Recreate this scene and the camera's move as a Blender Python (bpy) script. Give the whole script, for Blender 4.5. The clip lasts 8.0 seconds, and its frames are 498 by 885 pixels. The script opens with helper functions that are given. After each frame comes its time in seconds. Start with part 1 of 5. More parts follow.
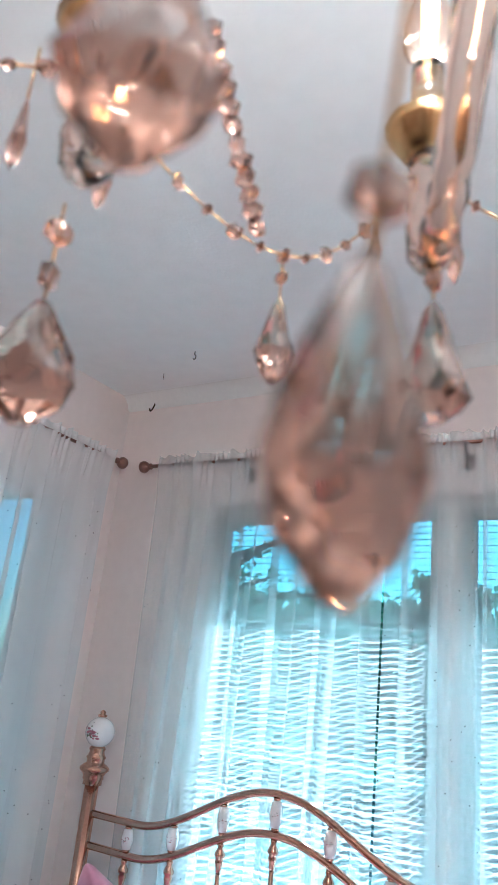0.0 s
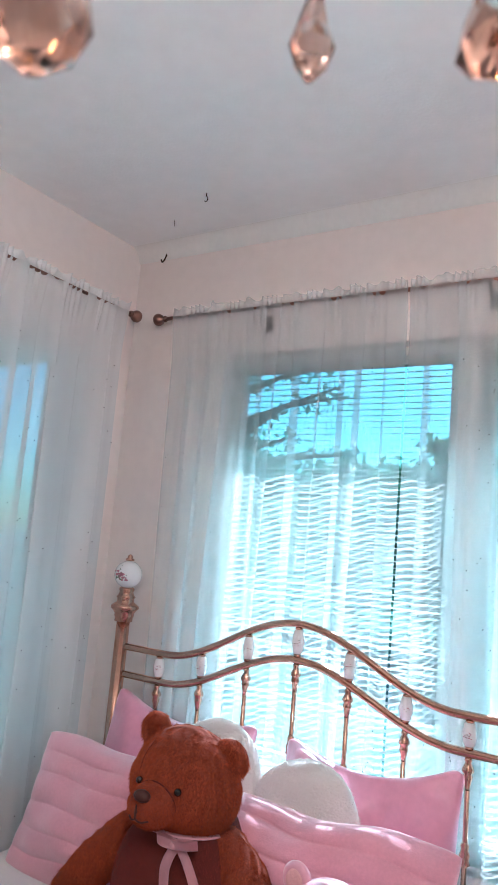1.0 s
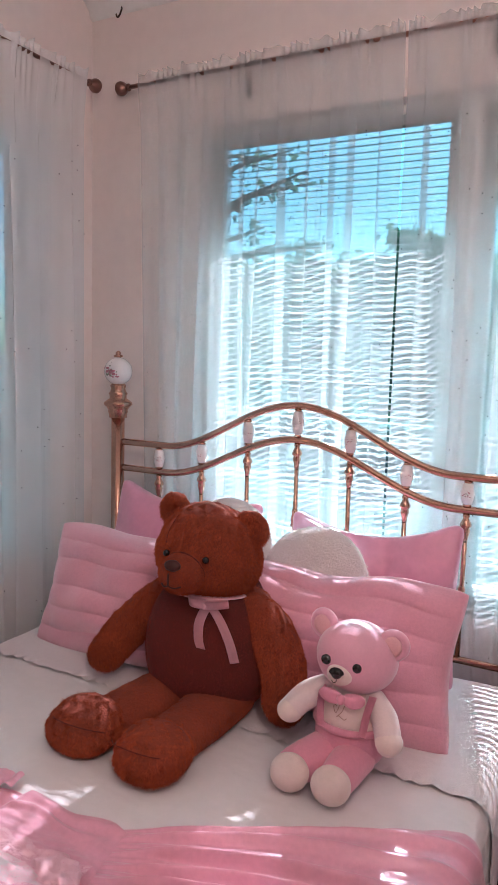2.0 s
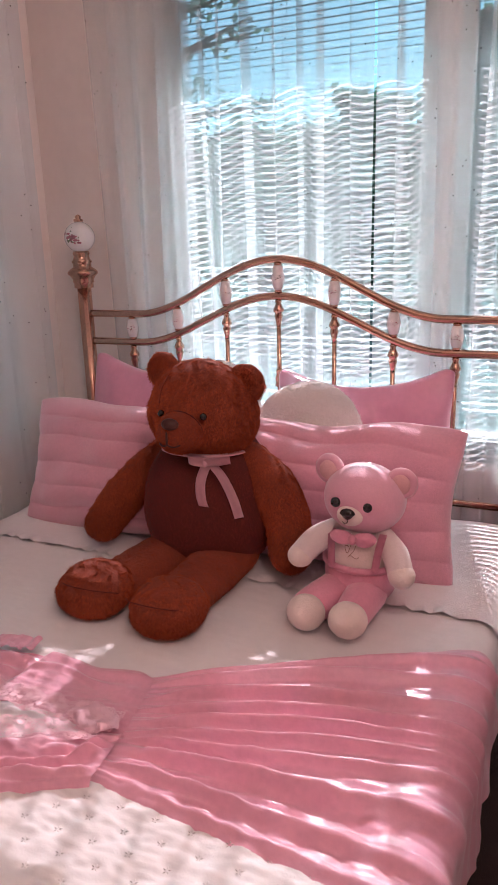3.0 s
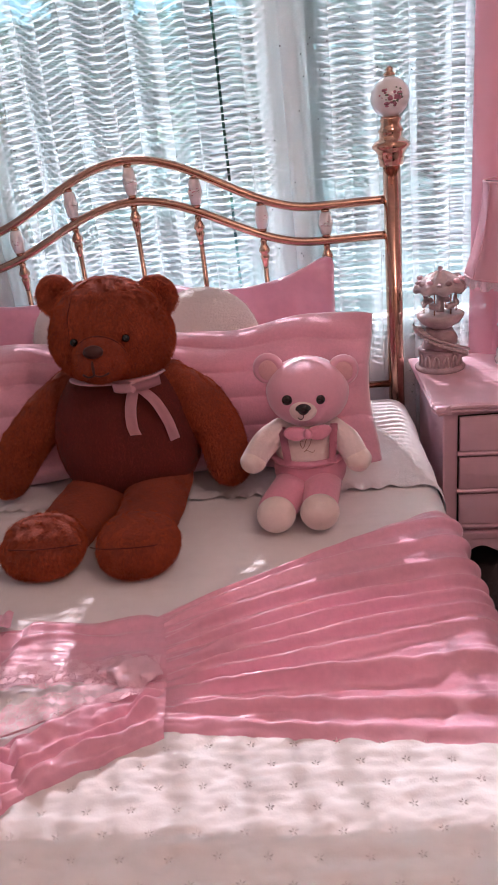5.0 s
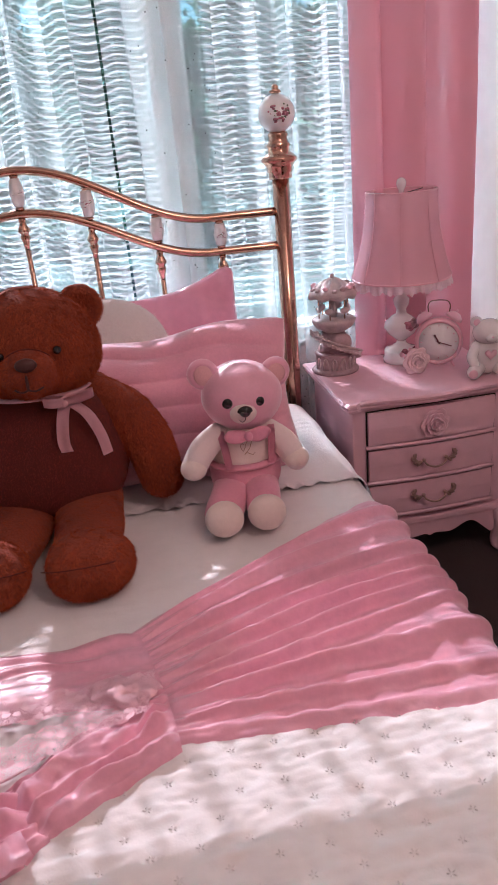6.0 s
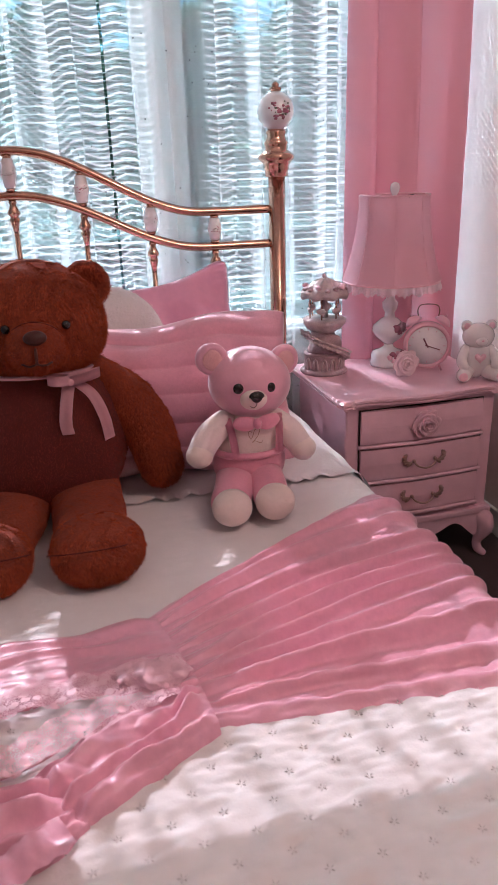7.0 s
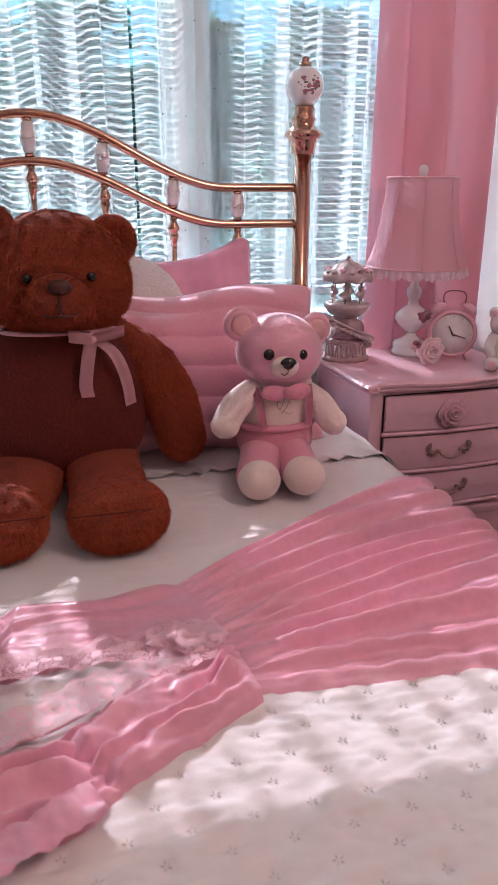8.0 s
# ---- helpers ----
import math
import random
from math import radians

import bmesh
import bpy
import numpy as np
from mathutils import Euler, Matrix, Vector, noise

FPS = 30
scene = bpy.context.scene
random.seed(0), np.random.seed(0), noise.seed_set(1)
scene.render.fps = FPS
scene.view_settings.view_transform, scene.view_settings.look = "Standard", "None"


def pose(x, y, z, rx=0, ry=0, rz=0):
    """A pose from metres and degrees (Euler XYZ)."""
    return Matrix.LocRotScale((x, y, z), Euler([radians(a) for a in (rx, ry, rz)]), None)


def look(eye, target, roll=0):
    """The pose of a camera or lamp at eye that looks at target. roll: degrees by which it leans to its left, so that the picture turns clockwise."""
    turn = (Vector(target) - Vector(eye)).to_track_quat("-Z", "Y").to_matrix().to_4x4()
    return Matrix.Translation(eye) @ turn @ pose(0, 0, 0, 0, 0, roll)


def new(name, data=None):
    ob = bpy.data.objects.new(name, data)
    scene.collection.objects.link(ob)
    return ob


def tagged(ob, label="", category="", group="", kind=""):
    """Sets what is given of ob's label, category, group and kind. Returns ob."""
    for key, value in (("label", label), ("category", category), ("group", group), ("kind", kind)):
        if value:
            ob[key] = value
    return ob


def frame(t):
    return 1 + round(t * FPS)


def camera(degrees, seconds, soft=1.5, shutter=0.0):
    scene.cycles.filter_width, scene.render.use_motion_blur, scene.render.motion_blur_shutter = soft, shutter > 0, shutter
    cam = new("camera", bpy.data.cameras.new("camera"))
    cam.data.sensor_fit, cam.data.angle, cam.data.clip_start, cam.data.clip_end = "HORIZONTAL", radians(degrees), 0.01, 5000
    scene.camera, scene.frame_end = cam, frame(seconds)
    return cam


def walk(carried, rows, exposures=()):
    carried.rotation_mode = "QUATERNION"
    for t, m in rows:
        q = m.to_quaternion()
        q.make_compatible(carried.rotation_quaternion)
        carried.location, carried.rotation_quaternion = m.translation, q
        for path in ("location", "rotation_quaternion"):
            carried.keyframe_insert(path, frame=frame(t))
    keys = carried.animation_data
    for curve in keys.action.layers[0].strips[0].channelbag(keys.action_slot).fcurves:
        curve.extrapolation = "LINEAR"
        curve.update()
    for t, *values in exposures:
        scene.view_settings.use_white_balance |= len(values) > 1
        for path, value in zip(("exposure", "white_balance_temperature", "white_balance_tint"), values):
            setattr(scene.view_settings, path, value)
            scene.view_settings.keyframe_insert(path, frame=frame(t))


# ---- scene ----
cam = camera(38.3, 8.0)
METRES, EYE, TILT, LEAN, TURN = 8.0, 1.5, 0.0, 0.0, 0.0
PATH = [
    (0, (1.144, -2.147, 1.555), (0.113, -0.554, 2.185), 6.3),
    (0.5, (1.151, -2.121, 1.515), (0.06, -0.525, 2.025), 6.2),
    (1, (1.116, -2.113, 1.479), (0.037, -0.452, 1.76), 5.1),
    (1.5, (1.057, -2.124, 1.453), (0.029, -0.409, 1.446), 3.5),
    (2, (0.984, -2.136, 1.401), (0.033, -0.394, 1.158), 1.6),
    (3.5, (0.811, -2.149, 1.289), (0.075, -0.405, 0.645), -3.7),
    (4, (0.709, -2.169, 1.301), (0.076, -0.412, 0.583), -5.7),
    (4.5, (0.575, -2.198, 1.303), (0.136, -0.404, 0.536), -6.3),
    (5, (0.486, -2.185, 1.289), (0.297, -0.361, 0.49), -6.5),
    (6.5, (0.132, -2.184, 1.25), (0.555, -0.38, 0.497), -3.5),
    (7, (0.08, -2.144, 1.189), (0.552, -0.34, 0.464), -1.8),
    (7.5, (0.044, -2.101, 1.123), (0.531, -0.294, 0.417), -0.7),
    (8, (0.014, -2.082, 1.061), (0.518, -0.266, 0.392), 0.1),
]
EXPOSURES = [(0.0, 2.2, 4700, -2), (1.0, 2.3, 4900, 1), (2.0, 1.98, 5550, 17), (3.5, 1.72, 6350, 33), (5.0, 1.64, 6050, 30), (6.5, 1.7, 5800, 25), (8.0, 1.7, 5800, 25)]
walk(cam, [(t, look(eye, target, roll)) for t, eye, target, roll in PATH], EXPOSURES)
cam.data.dof.use_dof, cam.data.dof.focus_distance, cam.data.dof.aperture_fstop = True, 2.3, 16.0

# ---- world, sun ----
SUN = Vector((0.25, -1.0, -0.78)).normalized()
world = bpy.data.worlds.new("world")
scene.world = world
world.use_nodes = True
wn = world.node_tree.nodes
sky = wn.new("ShaderNodeTexSky")
sky.sky_type = "NISHITA"
sky.sun_disc = False
sky.sun_elevation = math.asin(-SUN.z)
sky.sun_rotation = math.atan2(-SUN.x, -SUN.y)
sky.ozone_density = 2.0
world.node_tree.links.new(sky.outputs[0], wn["Background"].inputs[0])
wn["Background"].inputs[1].default_value = 0.05
sun = new("sun", bpy.data.lights.new("sun", "SUN"))
sun.data.energy, sun.data.angle, sun.data.color = 5.0, radians(0.53), (1.0, 0.94, 0.86)
sun.matrix_world = look((0, 6, 6), Vector((0, 6, 6)) + SUN)


# ---- materials ----
def mat(name, color, rough=0.6, metal=0.0, noise_scale=0.0, noise_amt=0.12, bump=0.0, bump_scale=200.0,
        sheen=0.0, trans=0.0, coat=0.0, ior=1.45, color2=None, spec=0.5, random_amt=0.0, sss=0.0):
    """A principled material with colour variation at two scales and fine relief."""
    m = bpy.data.materials.new(name)
    m.use_nodes = True
    nt = m.node_tree
    p = nt.nodes["Principled BSDF"]
    p.inputs["Base Color"].default_value = (*color, 1)
    p.inputs["Roughness"].default_value = rough
    p.inputs["Metallic"].default_value = metal
    p.inputs["Sheen Weight"].default_value = sheen
    p.inputs["Transmission Weight"].default_value = trans
    p.inputs["Coat Weight"].default_value = coat
    p.inputs["IOR"].default_value = ior
    p.inputs["Specular IOR Level"].default_value = spec
    if sss:
        p.inputs["Subsurface Weight"].default_value = sss
        p.inputs["Subsurface Radius"].default_value = (0.01, 0.006, 0.006)
    co = nt.nodes.new("ShaderNodeTexCoord")
    if noise_scale:
        n1, n2 = nt.nodes.new("ShaderNodeTexNoise"), nt.nodes.new("ShaderNodeTexNoise")
        n1.inputs["Scale"].default_value, n2.inputs["Scale"].default_value = noise_scale, noise_scale * 14
        n1.inputs["Detail"].default_value = n2.inputs["Detail"].default_value = 4
        add = nt.nodes.new("ShaderNodeMath")
        add.operation = "ADD"
        ramp = nt.nodes.new("ShaderNodeMapRange")
        ramp.inputs[1].default_value, ramp.inputs[2].default_value = 0.7, 1.3
        mix = nt.nodes.new("ShaderNodeMix")
        mix.data_type = "RGBA"
        c2 = color2 or tuple(c * (1 - noise_amt) for c in color)
        mix.inputs["A"].default_value, mix.inputs["B"].default_value = (*c2, 1), (*color, 1)
        for n in (n1, n2):
            nt.links.new(co.outputs["Object"], n.inputs["Vector"])
        nt.links.new(n1.outputs["Fac"], add.inputs[0])
        nt.links.new(n2.outputs["Fac"], add.inputs[1])
        nt.links.new(add.outputs[0], ramp.inputs[0])
        nt.links.new(ramp.outputs[0], mix.inputs["Factor"])
        last = mix.outputs["Result"]
        if random_amt:
            info = nt.nodes.new("ShaderNodeObjectInfo")
            hsv = nt.nodes.new("ShaderNodeHueSaturation")
            rr = nt.nodes.new("ShaderNodeMapRange")
            rr.inputs[3].default_value, rr.inputs[4].default_value = 1 - random_amt, 1 + random_amt
            nt.links.new(info.outputs["Random"], rr.inputs[0])
            nt.links.new(rr.outputs[0], hsv.inputs["Value"])
            nt.links.new(last, hsv.inputs["Color"])
            last = hsv.outputs["Color"]
        nt.links.new(last, p.inputs["Base Color"])
    if bump:
        n3, b = nt.nodes.new("ShaderNodeTexNoise"), nt.nodes.new("ShaderNodeBump")
        n3.inputs["Scale"].default_value, n3.inputs["Detail"].default_value = bump_scale, 5
        b.inputs["Strength"].default_value, b.inputs["Distance"].default_value = bump, 0.004
        nt.links.new(co.outputs["Object"], n3.inputs["Vector"])
        nt.links.new(n3.outputs["Fac"], b.inputs["Height"])
        nt.links.new(b.outputs[0], p.inputs["Normal"])
    return m


def cloth_through(name, color, clear, glow=0.5, weave=900.0):
    """A cloth that lets light through: clear is the share of straight passage, glow that of scattered passage."""
    m = bpy.data.materials.new(name)
    m.use_nodes = True
    nt = m.node_tree
    nt.nodes.remove(nt.nodes["Principled BSDF"])
    out = nt.nodes["Material Output"]
    d, tl, tp = (nt.nodes.new("ShaderNodeBsdf" + k) for k in ("Diffuse", "Translucent", "Transparent"))
    d.inputs[0].default_value = tl.inputs[0].default_value = (*color, 1)
    a, b = nt.nodes.new("ShaderNodeMixShader"), nt.nodes.new("ShaderNodeMixShader")
    a.inputs[0].default_value = glow
    co, nz, mr = nt.nodes.new("ShaderNodeTexCoord"), nt.nodes.new("ShaderNodeTexNoise"), nt.nodes.new("ShaderNodeMapRange")
    nz.inputs["Scale"].default_value = weave
    mr.inputs[1].default_value, mr.inputs[2].default_value = 0.3, 0.7
    mr.inputs[3].default_value, mr.inputs[4].default_value = max(0, clear - 0.1), min(1, clear + 0.1)
    nt.links.new(co.outputs["Object"], nz.inputs["Vector"])
    nt.links.new(nz.outputs["Fac"], mr.inputs[0])
    nt.links.new(d.outputs[0], a.inputs[1])
    nt.links.new(tl.outputs[0], a.inputs[2])
    nt.links.new(mr.outputs[0], b.inputs[0])
    nt.links.new(a.outputs[0], b.inputs[1])
    nt.links.new(tp.outputs[0], b.inputs[2])
    nt.links.new(b.outputs[0], out.inputs[0])
    return m


def glass(name, color, rough=0.0, ior=1.5):
    m = bpy.data.materials.new(name)
    m.use_nodes = True
    p = m.node_tree.nodes["Principled BSDF"]
    p.inputs["Base Color"].default_value = (*color, 1)
    p.inputs["Roughness"].default_value, p.inputs["IOR"].default_value = rough, ior
    p.inputs["Transmission Weight"].default_value = 1
    return m


def glow(name, color, strength):
    m = bpy.data.materials.new(name)
    m.use_nodes = True
    p = m.node_tree.nodes["Principled BSDF"]
    p.inputs["Emission Color"].default_value, p.inputs["Emission Strength"].default_value = (*color, 1), strength
    return m


WALL = mat("wall_paint", (0.83, 0.74, 0.71), 0.85, noise_scale=1.5, noise_amt=0.06, bump=0.03, bump_scale=120)
# Assumed tone of the unseen wall, darker to cut bounce and brown the reflections.
UNSEEN_WALL = mat("unseen_wall_tone", (0.58, 0.47, 0.43), 0.8, noise_scale=1.5, noise_amt=0.1, bump=0.03, bump_scale=120)
CEIL = mat("ceiling_paint", (0.92, 0.92, 0.92), 0.9, noise_scale=1.2, noise_amt=0.05, bump=0.2, bump_scale=90)
TRIM = mat("white_trim", (0.82, 0.81, 0.79), 0.45, noise_scale=3, noise_amt=0.06, bump=0.05)
FLOOR = mat("dark_carpet", (0.036, 0.013, 0.013), 0.95, noise_scale=6, noise_amt=0.4, bump=0.8, bump_scale=300, sheen=0.2)
# White slats coloured grey, which holds down their sunlit brightness.
SLAT = cloth_through("dimmed_white_slat", (0.38, 0.40, 0.41), 0.0, 0.06, weave=40)
CORD = mat("cord", (0.75, 0.75, 0.73), 0.8)
SHEER = cloth_through("sheer_voile", (0.84, 0.88, 0.89), 0.65, 0.62)
SHEER_SIDE = cloth_through("sheer_voile_side", (0.95, 0.94, 0.94), 0.32, 0.42)
PINKCLOTH = cloth_through("pink_drape", (0.82, 0.41, 0.49), 0.0, 0.05)
BRASS = mat("rose_brass", (0.64, 0.37, 0.27), 0.18, 1.0, noise_scale=9, noise_amt=0.25, bump=0.03, bump_scale=40)
COPPER = mat("dark_copper", (0.28, 0.15, 0.12), 0.38, 1.0, noise_scale=20, noise_amt=0.3)
IRON = mat("dark_iron", (0.05, 0.035, 0.03), 0.45, 0.8, noise_scale=30, noise_amt=0.3)
PORCELAIN = mat("porcelain", (0.80, 0.77, 0.77), 0.12, coat=0.5, noise_scale=8, noise_amt=0.05)
FLOWER = mat("painted_rose", (0.50, 0.20, 0.26), 0.2, noise_scale=60, noise_amt=0.4)
LEAFPAINT = mat("painted_leaf", (0.18, 0.22, 0.16), 0.25, noise_scale=60, noise_amt=0.4)
QUILT = mat("white_quilt", (0.80, 0.75, 0.75), 0.9, noise_scale=3, noise_amt=0.05, bump=0.12, bump_scale=260, sheen=0.2)
SHEET = mat("white_sheet", (0.80, 0.74, 0.75), 0.85, noise_scale=5, noise_amt=0.05, bump=0.3, bump_scale=220, sheen=0.2)
THREAD = mat("quilt_thread", (0.74, 0.69, 0.69), 0.7)
SATIN = mat("pink_satin", (0.80, 0.36, 0.50), 0.32, noise_scale=4, noise_amt=0.1, bump=0.06, bump_scale=60, sheen=0.3)
PLUSHPINK = mat("pink_plush", (0.78, 0.37, 0.46), 0.95, noise_scale=10, noise_amt=0.12, bump=0.3, bump_scale=260, sheen=0.7)
FUZZ = mat("white_fuzz", (0.83, 0.76, 0.74), 0.95, noise_scale=10, noise_amt=0.08, bump=0.8, bump_scale=170, sheen=0.8)
FUR = mat("brown_fur", (0.30, 0.058, 0.027), 0.9, noise_scale=14, noise_amt=0.35, bump=0.9, bump_scale=240)
# Darker copy of the fur: the body's shade put into colour; seams use it too.
FUR_DARK = mat("shaded_fur_and_seam", (0.12, 0.018, 0.012), 0.9, noise_scale=9, noise_amt=0.2, bump=0.4, bump_scale=300)
BLACK = mat("black_plastic", (0.012, 0.009, 0.009), 0.12, coat=0.6)
NOSE = mat("brown_nose", (0.07, 0.02, 0.015), 0.5, bump=0.3)
RIBBON = mat("pink_ribbon", (0.82, 0.45, 0.50), 0.4, noise_scale=8, noise_amt=0.08, sheen=0.3)
PINKSKIN = mat("pink_velvet", (0.80, 0.40, 0.50), 0.42, noise_scale=9, noise_amt=0.08, bump=0.15, bump_scale=200, sheen=0.6)
PINKCLOTHES = mat("pink_fleece", (0.78, 0.33, 0.43), 0.85, noise_scale=10, noise_amt=0.1, bump=0.3, bump_scale=250, sheen=0.4)
CREAM = mat("cream_velvet", (0.84, 0.70, 0.64), 0.75, noise_scale=9, noise_amt=0.06, bump=0.3, bump_scale=220, sheen=0.5)
NIGHT = mat("pink_furniture_paint", (0.83, 0.51, 0.59), 0.38, noise_scale=3, noise_amt=0.07, bump=0.06, bump_scale=70, coat=0.15)
DRESS = mat("pink_chiffon", (0.82, 0.39, 0.50), 0.32, noise_scale=6, noise_amt=0.12, bump=0.1, bump_scale=180, sheen=0.3)


# ---- mesh helpers ----
def part(name, bm, material, parent=None, label="", smooth=True):
    """Links a bmesh as one mesh object under a thing or a part."""
    me = bpy.data.meshes.new(name)
    bm.to_mesh(me)
    bm.free()
    me.materials.append(material)
    if smooth:
        me.polygons.foreach_set("use_smooth", [True] * len(me.polygons))
    ob = new(name, me)
    if parent:
        ob.parent = parent
    return tagged(ob, label)


def thing(name, place, label, category, group="", rz=0.0, kind=""):
    ob = new(name)
    ob.empty_display_size = 0.05
    ob.matrix_basis = pose(*place, 0, 0, rz)
    return tagged(ob, label, category, group, kind)


def from_grid(rows, closed_u=False, closed_v=False, bm=None):
    """Adds a sheet of quads through rows of points (rows along v, points along u)."""
    bm = bm or bmesh.new()
    vs = [[bm.verts.new(p) for p in r] for r in rows]
    nv, nu = len(vs), len(vs[0])
    for j in range(nv if closed_v else nv - 1):
        for i in range(nu if closed_u else nu - 1):
            bm.faces.new((vs[j][i], vs[j][(i + 1) % nu], vs[(j + 1) % nv][(i + 1) % nu], vs[(j + 1) % nv][i]))
    return bm


def box(x0, y0, z0, x1, y1, z1, bevel=0.0, bm=None, seg=2):
    bm2 = bmesh.new()
    bmesh.ops.create_cube(bm2, size=1)
    for v in bm2.verts:
        v.co = Vector((x0 + (v.co.x + 0.5) * (x1 - x0), y0 + (v.co.y + 0.5) * (y1 - y0), z0 + (v.co.z + 0.5) * (z1 - z0)))
    if bevel:
        bmesh.ops.bevel(bm2, geom=list(bm2.edges), offset=bevel, segments=seg, affect="EDGES", profile=0.6)
    return merge(bm, bm2)


def merge(bm, bm2):
    """Adds bm2 to bm and frees it; with no bm it is handed back itself."""
    if bm is None:
        return bm2
    me = bpy.data.meshes.new("tmp")
    bm2.to_mesh(me)
    bm2.free()
    bm.from_mesh(me)
    bpy.data.meshes.remove(me)
    return bm


def lathe(profile, seg=24, at=(0, 0, 0), bm=None):
    """A turned body round z from (radius, height) pairs."""
    rows = [[(at[0] + r * math.cos(2 * math.pi * i / seg), at[1] + r * math.sin(2 * math.pi * i / seg), at[2] + z) for i in range(seg)] for r, z in profile]
    bm2 = from_grid(rows, closed_u=True)
    bmesh.ops.holes_fill(bm2, edges=[e for e in bm2.edges if e.is_boundary])
    bmesh.ops.recalc_face_normals(bm2, faces=bm2.faces)
    return merge(bm, bm2)


def tube(points, radius, seg=12, bm=None, flat=1.0):
    """A round bar along points; radius is one number or one for each point; flat squeezes it across."""
    pts = [Vector(p) for p in points]
    rows, up = [], Vector((0.137, 0.31, 0.94))
    for k, p in enumerate(pts):
        way = (pts[min(k + 1, len(pts) - 1)] - pts[max(k - 1, 0)]).normalized()
        a = way.cross(up)
        if a.length < 1e-3:
            a = way.cross(Vector((1, 0, 0)))
        a.normalize()
        b = way.cross(a)
        up = -b if (-b).dot(up) > 0 else b
        r = radius[k] if isinstance(radius, (list, tuple)) else radius
        rows.append([p + r * (math.cos(2 * math.pi * i / seg) * a + flat * math.sin(2 * math.pi * i / seg) * b) for i in range(seg)])
    bm2 = from_grid(rows, closed_u=True)
    bmesh.ops.holes_fill(bm2, edges=[e for e in bm2.edges if e.is_boundary])
    bmesh.ops.recalc_face_normals(bm2, faces=bm2.faces)
    return merge(bm, bm2)


def smooth_line(points, steps=8):
    """Points of a smooth curve through the given ones."""
    pts = [Vector(p) for p in points]
    pts = [2 * pts[0] - pts[1]] + pts + [2 * pts[-1] - pts[-2]]
    out = []
    for k in range(1, len(pts) - 2):
        a, b, c, d = pts[k - 1:k + 3]
        for s in range(steps):
            t = s / steps
            out.append(0.5 * (2 * b + (c - a) * t + (2 * a - 5 * b + 4 * c - d) * t * t + (3 * b - a - 3 * c + d) * t ** 3))
    return out + [pts[-2]]


def ball(center, radii, turn=(0, 0, 0), seg=28, rings=18, bm=None, wobble=0.0, wob_scale=6.0, power=1.0):
    """A rounded body; wobble makes it uneven."""
    bm2 = bmesh.new()
    bmesh.ops.create_uvsphere(bm2, u_segments=seg, v_segments=rings, radius=1)
    m = pose(*center, *turn)
    for v in bm2.verts:
        c = v.co
        if power != 1.0:
            c = Vector([math.copysign(abs(k) ** power, k) for k in c])
        p = m @ Vector((c.x * radii[0], c.y * radii[1], c.z * radii[2]))
        if wobble:
            p += wobble * noise.noise_vector(p * wob_scale)
        v.co = p
    return merge(bm, bm2)


def limb(points, radii, steps=7, seg=22, bm=None, wobble=0.004):
    """A stuffed limb: a soft tube with rounded ends along a smooth line."""
    line = smooth_line(points, steps)
    n = len(line)
    r = [float(q) for q in np.interp(np.linspace(0, len(radii) - 1, n), range(len(radii)), radii)]
    first, last = line[0] - line[1], line[-1] - line[-2]
    head = [line[0] + first.normalized() * r[0] * math.sin(a) for a in (1.5, 1.2, 0.8, 0.4)]
    tail = [line[-1] + last.normalized() * r[-1] * math.sin(a) for a in (0.4, 0.8, 1.2, 1.5)]
    rr = [r[0] * math.cos(a) for a in (1.5, 1.2, 0.8, 0.4)] + list(r) + [r[-1] * math.cos(a) for a in (0.4, 0.8, 1.2, 1.5)]
    bm2 = tube(head + line + tail, [float(q) for q in rr], seg)
    for v in bm2.verts:
        v.co += wobble * noise.noise_vector(v.co * 11)
    return merge(bm, bm2)


# ---- the room ----
X0, X1, Y0, Y1, CEILING = -1.0, 1.42, -3.3, 0.14, 2.72
WZ0, WZ1, WX0, WX1 = 0.62, 2.21, -0.62, 1.414


def plain(name, bm, material, label, category, smooth=False):
    return tagged(part(name, bm, material, None, smooth=smooth), label, category, kind="structure")


plain("floor", box(X0 - 0.3, Y0 - 0.3, -0.1, X1 + 0.3, Y1 + 0.3, 0.0), FLOOR, "dark brown carpeted bedroom floor", "floor")
plain("ceiling", box(X0 - 0.3, Y0 - 0.3, CEILING, X1 + 0.3, Y1 + 0.3, CEILING + 0.1), CEIL, "plain white painted ceiling", "ceiling")
T = 0.16
bm = box(X0 - T, Y1, 0, WX0, Y1 + T, CEILING)
box(WX1, Y1, 0, X1 + T, Y1 + T, CEILING, bm=bm)
box(WX0, Y1, 0, WX1, Y1 + T, WZ0, bm=bm)
box(WX0, Y1, WZ1, WX1, Y1 + T, CEILING, bm=bm)
plain("wall_north", bm, WALL, "pale pinkish wall with a wide double window", "wall")
LY0, LY1, LZ1 = -1.75, -0.03, 2.22
bm = box(X0 - T, LY1, 0, X0, Y1, CEILING)
box(X0 - T, Y0, 0, X0, LY0, CEILING, bm=bm)
box(X0 - T, LY0, 0, X0, LY1, WZ0, bm=bm)
box(X0 - T, LY0, LZ1, X0, LY1, CEILING, bm=bm)
plain("wall_west", bm, WALL, "pale pinkish side wall with a curtained window", "wall")
plain("wall_east", box(X1, Y0, 0, X1 + T, Y1, CEILING), WALL, "pale wall with sun stripes beside the drape", "wall")
plain("wall_south", box(X0 - T, Y0 - T, 0, X1 + T, Y0, CEILING), UNSEEN_WALL, "unseen wall opposite the window, darkened to cut bounced light", "wall")
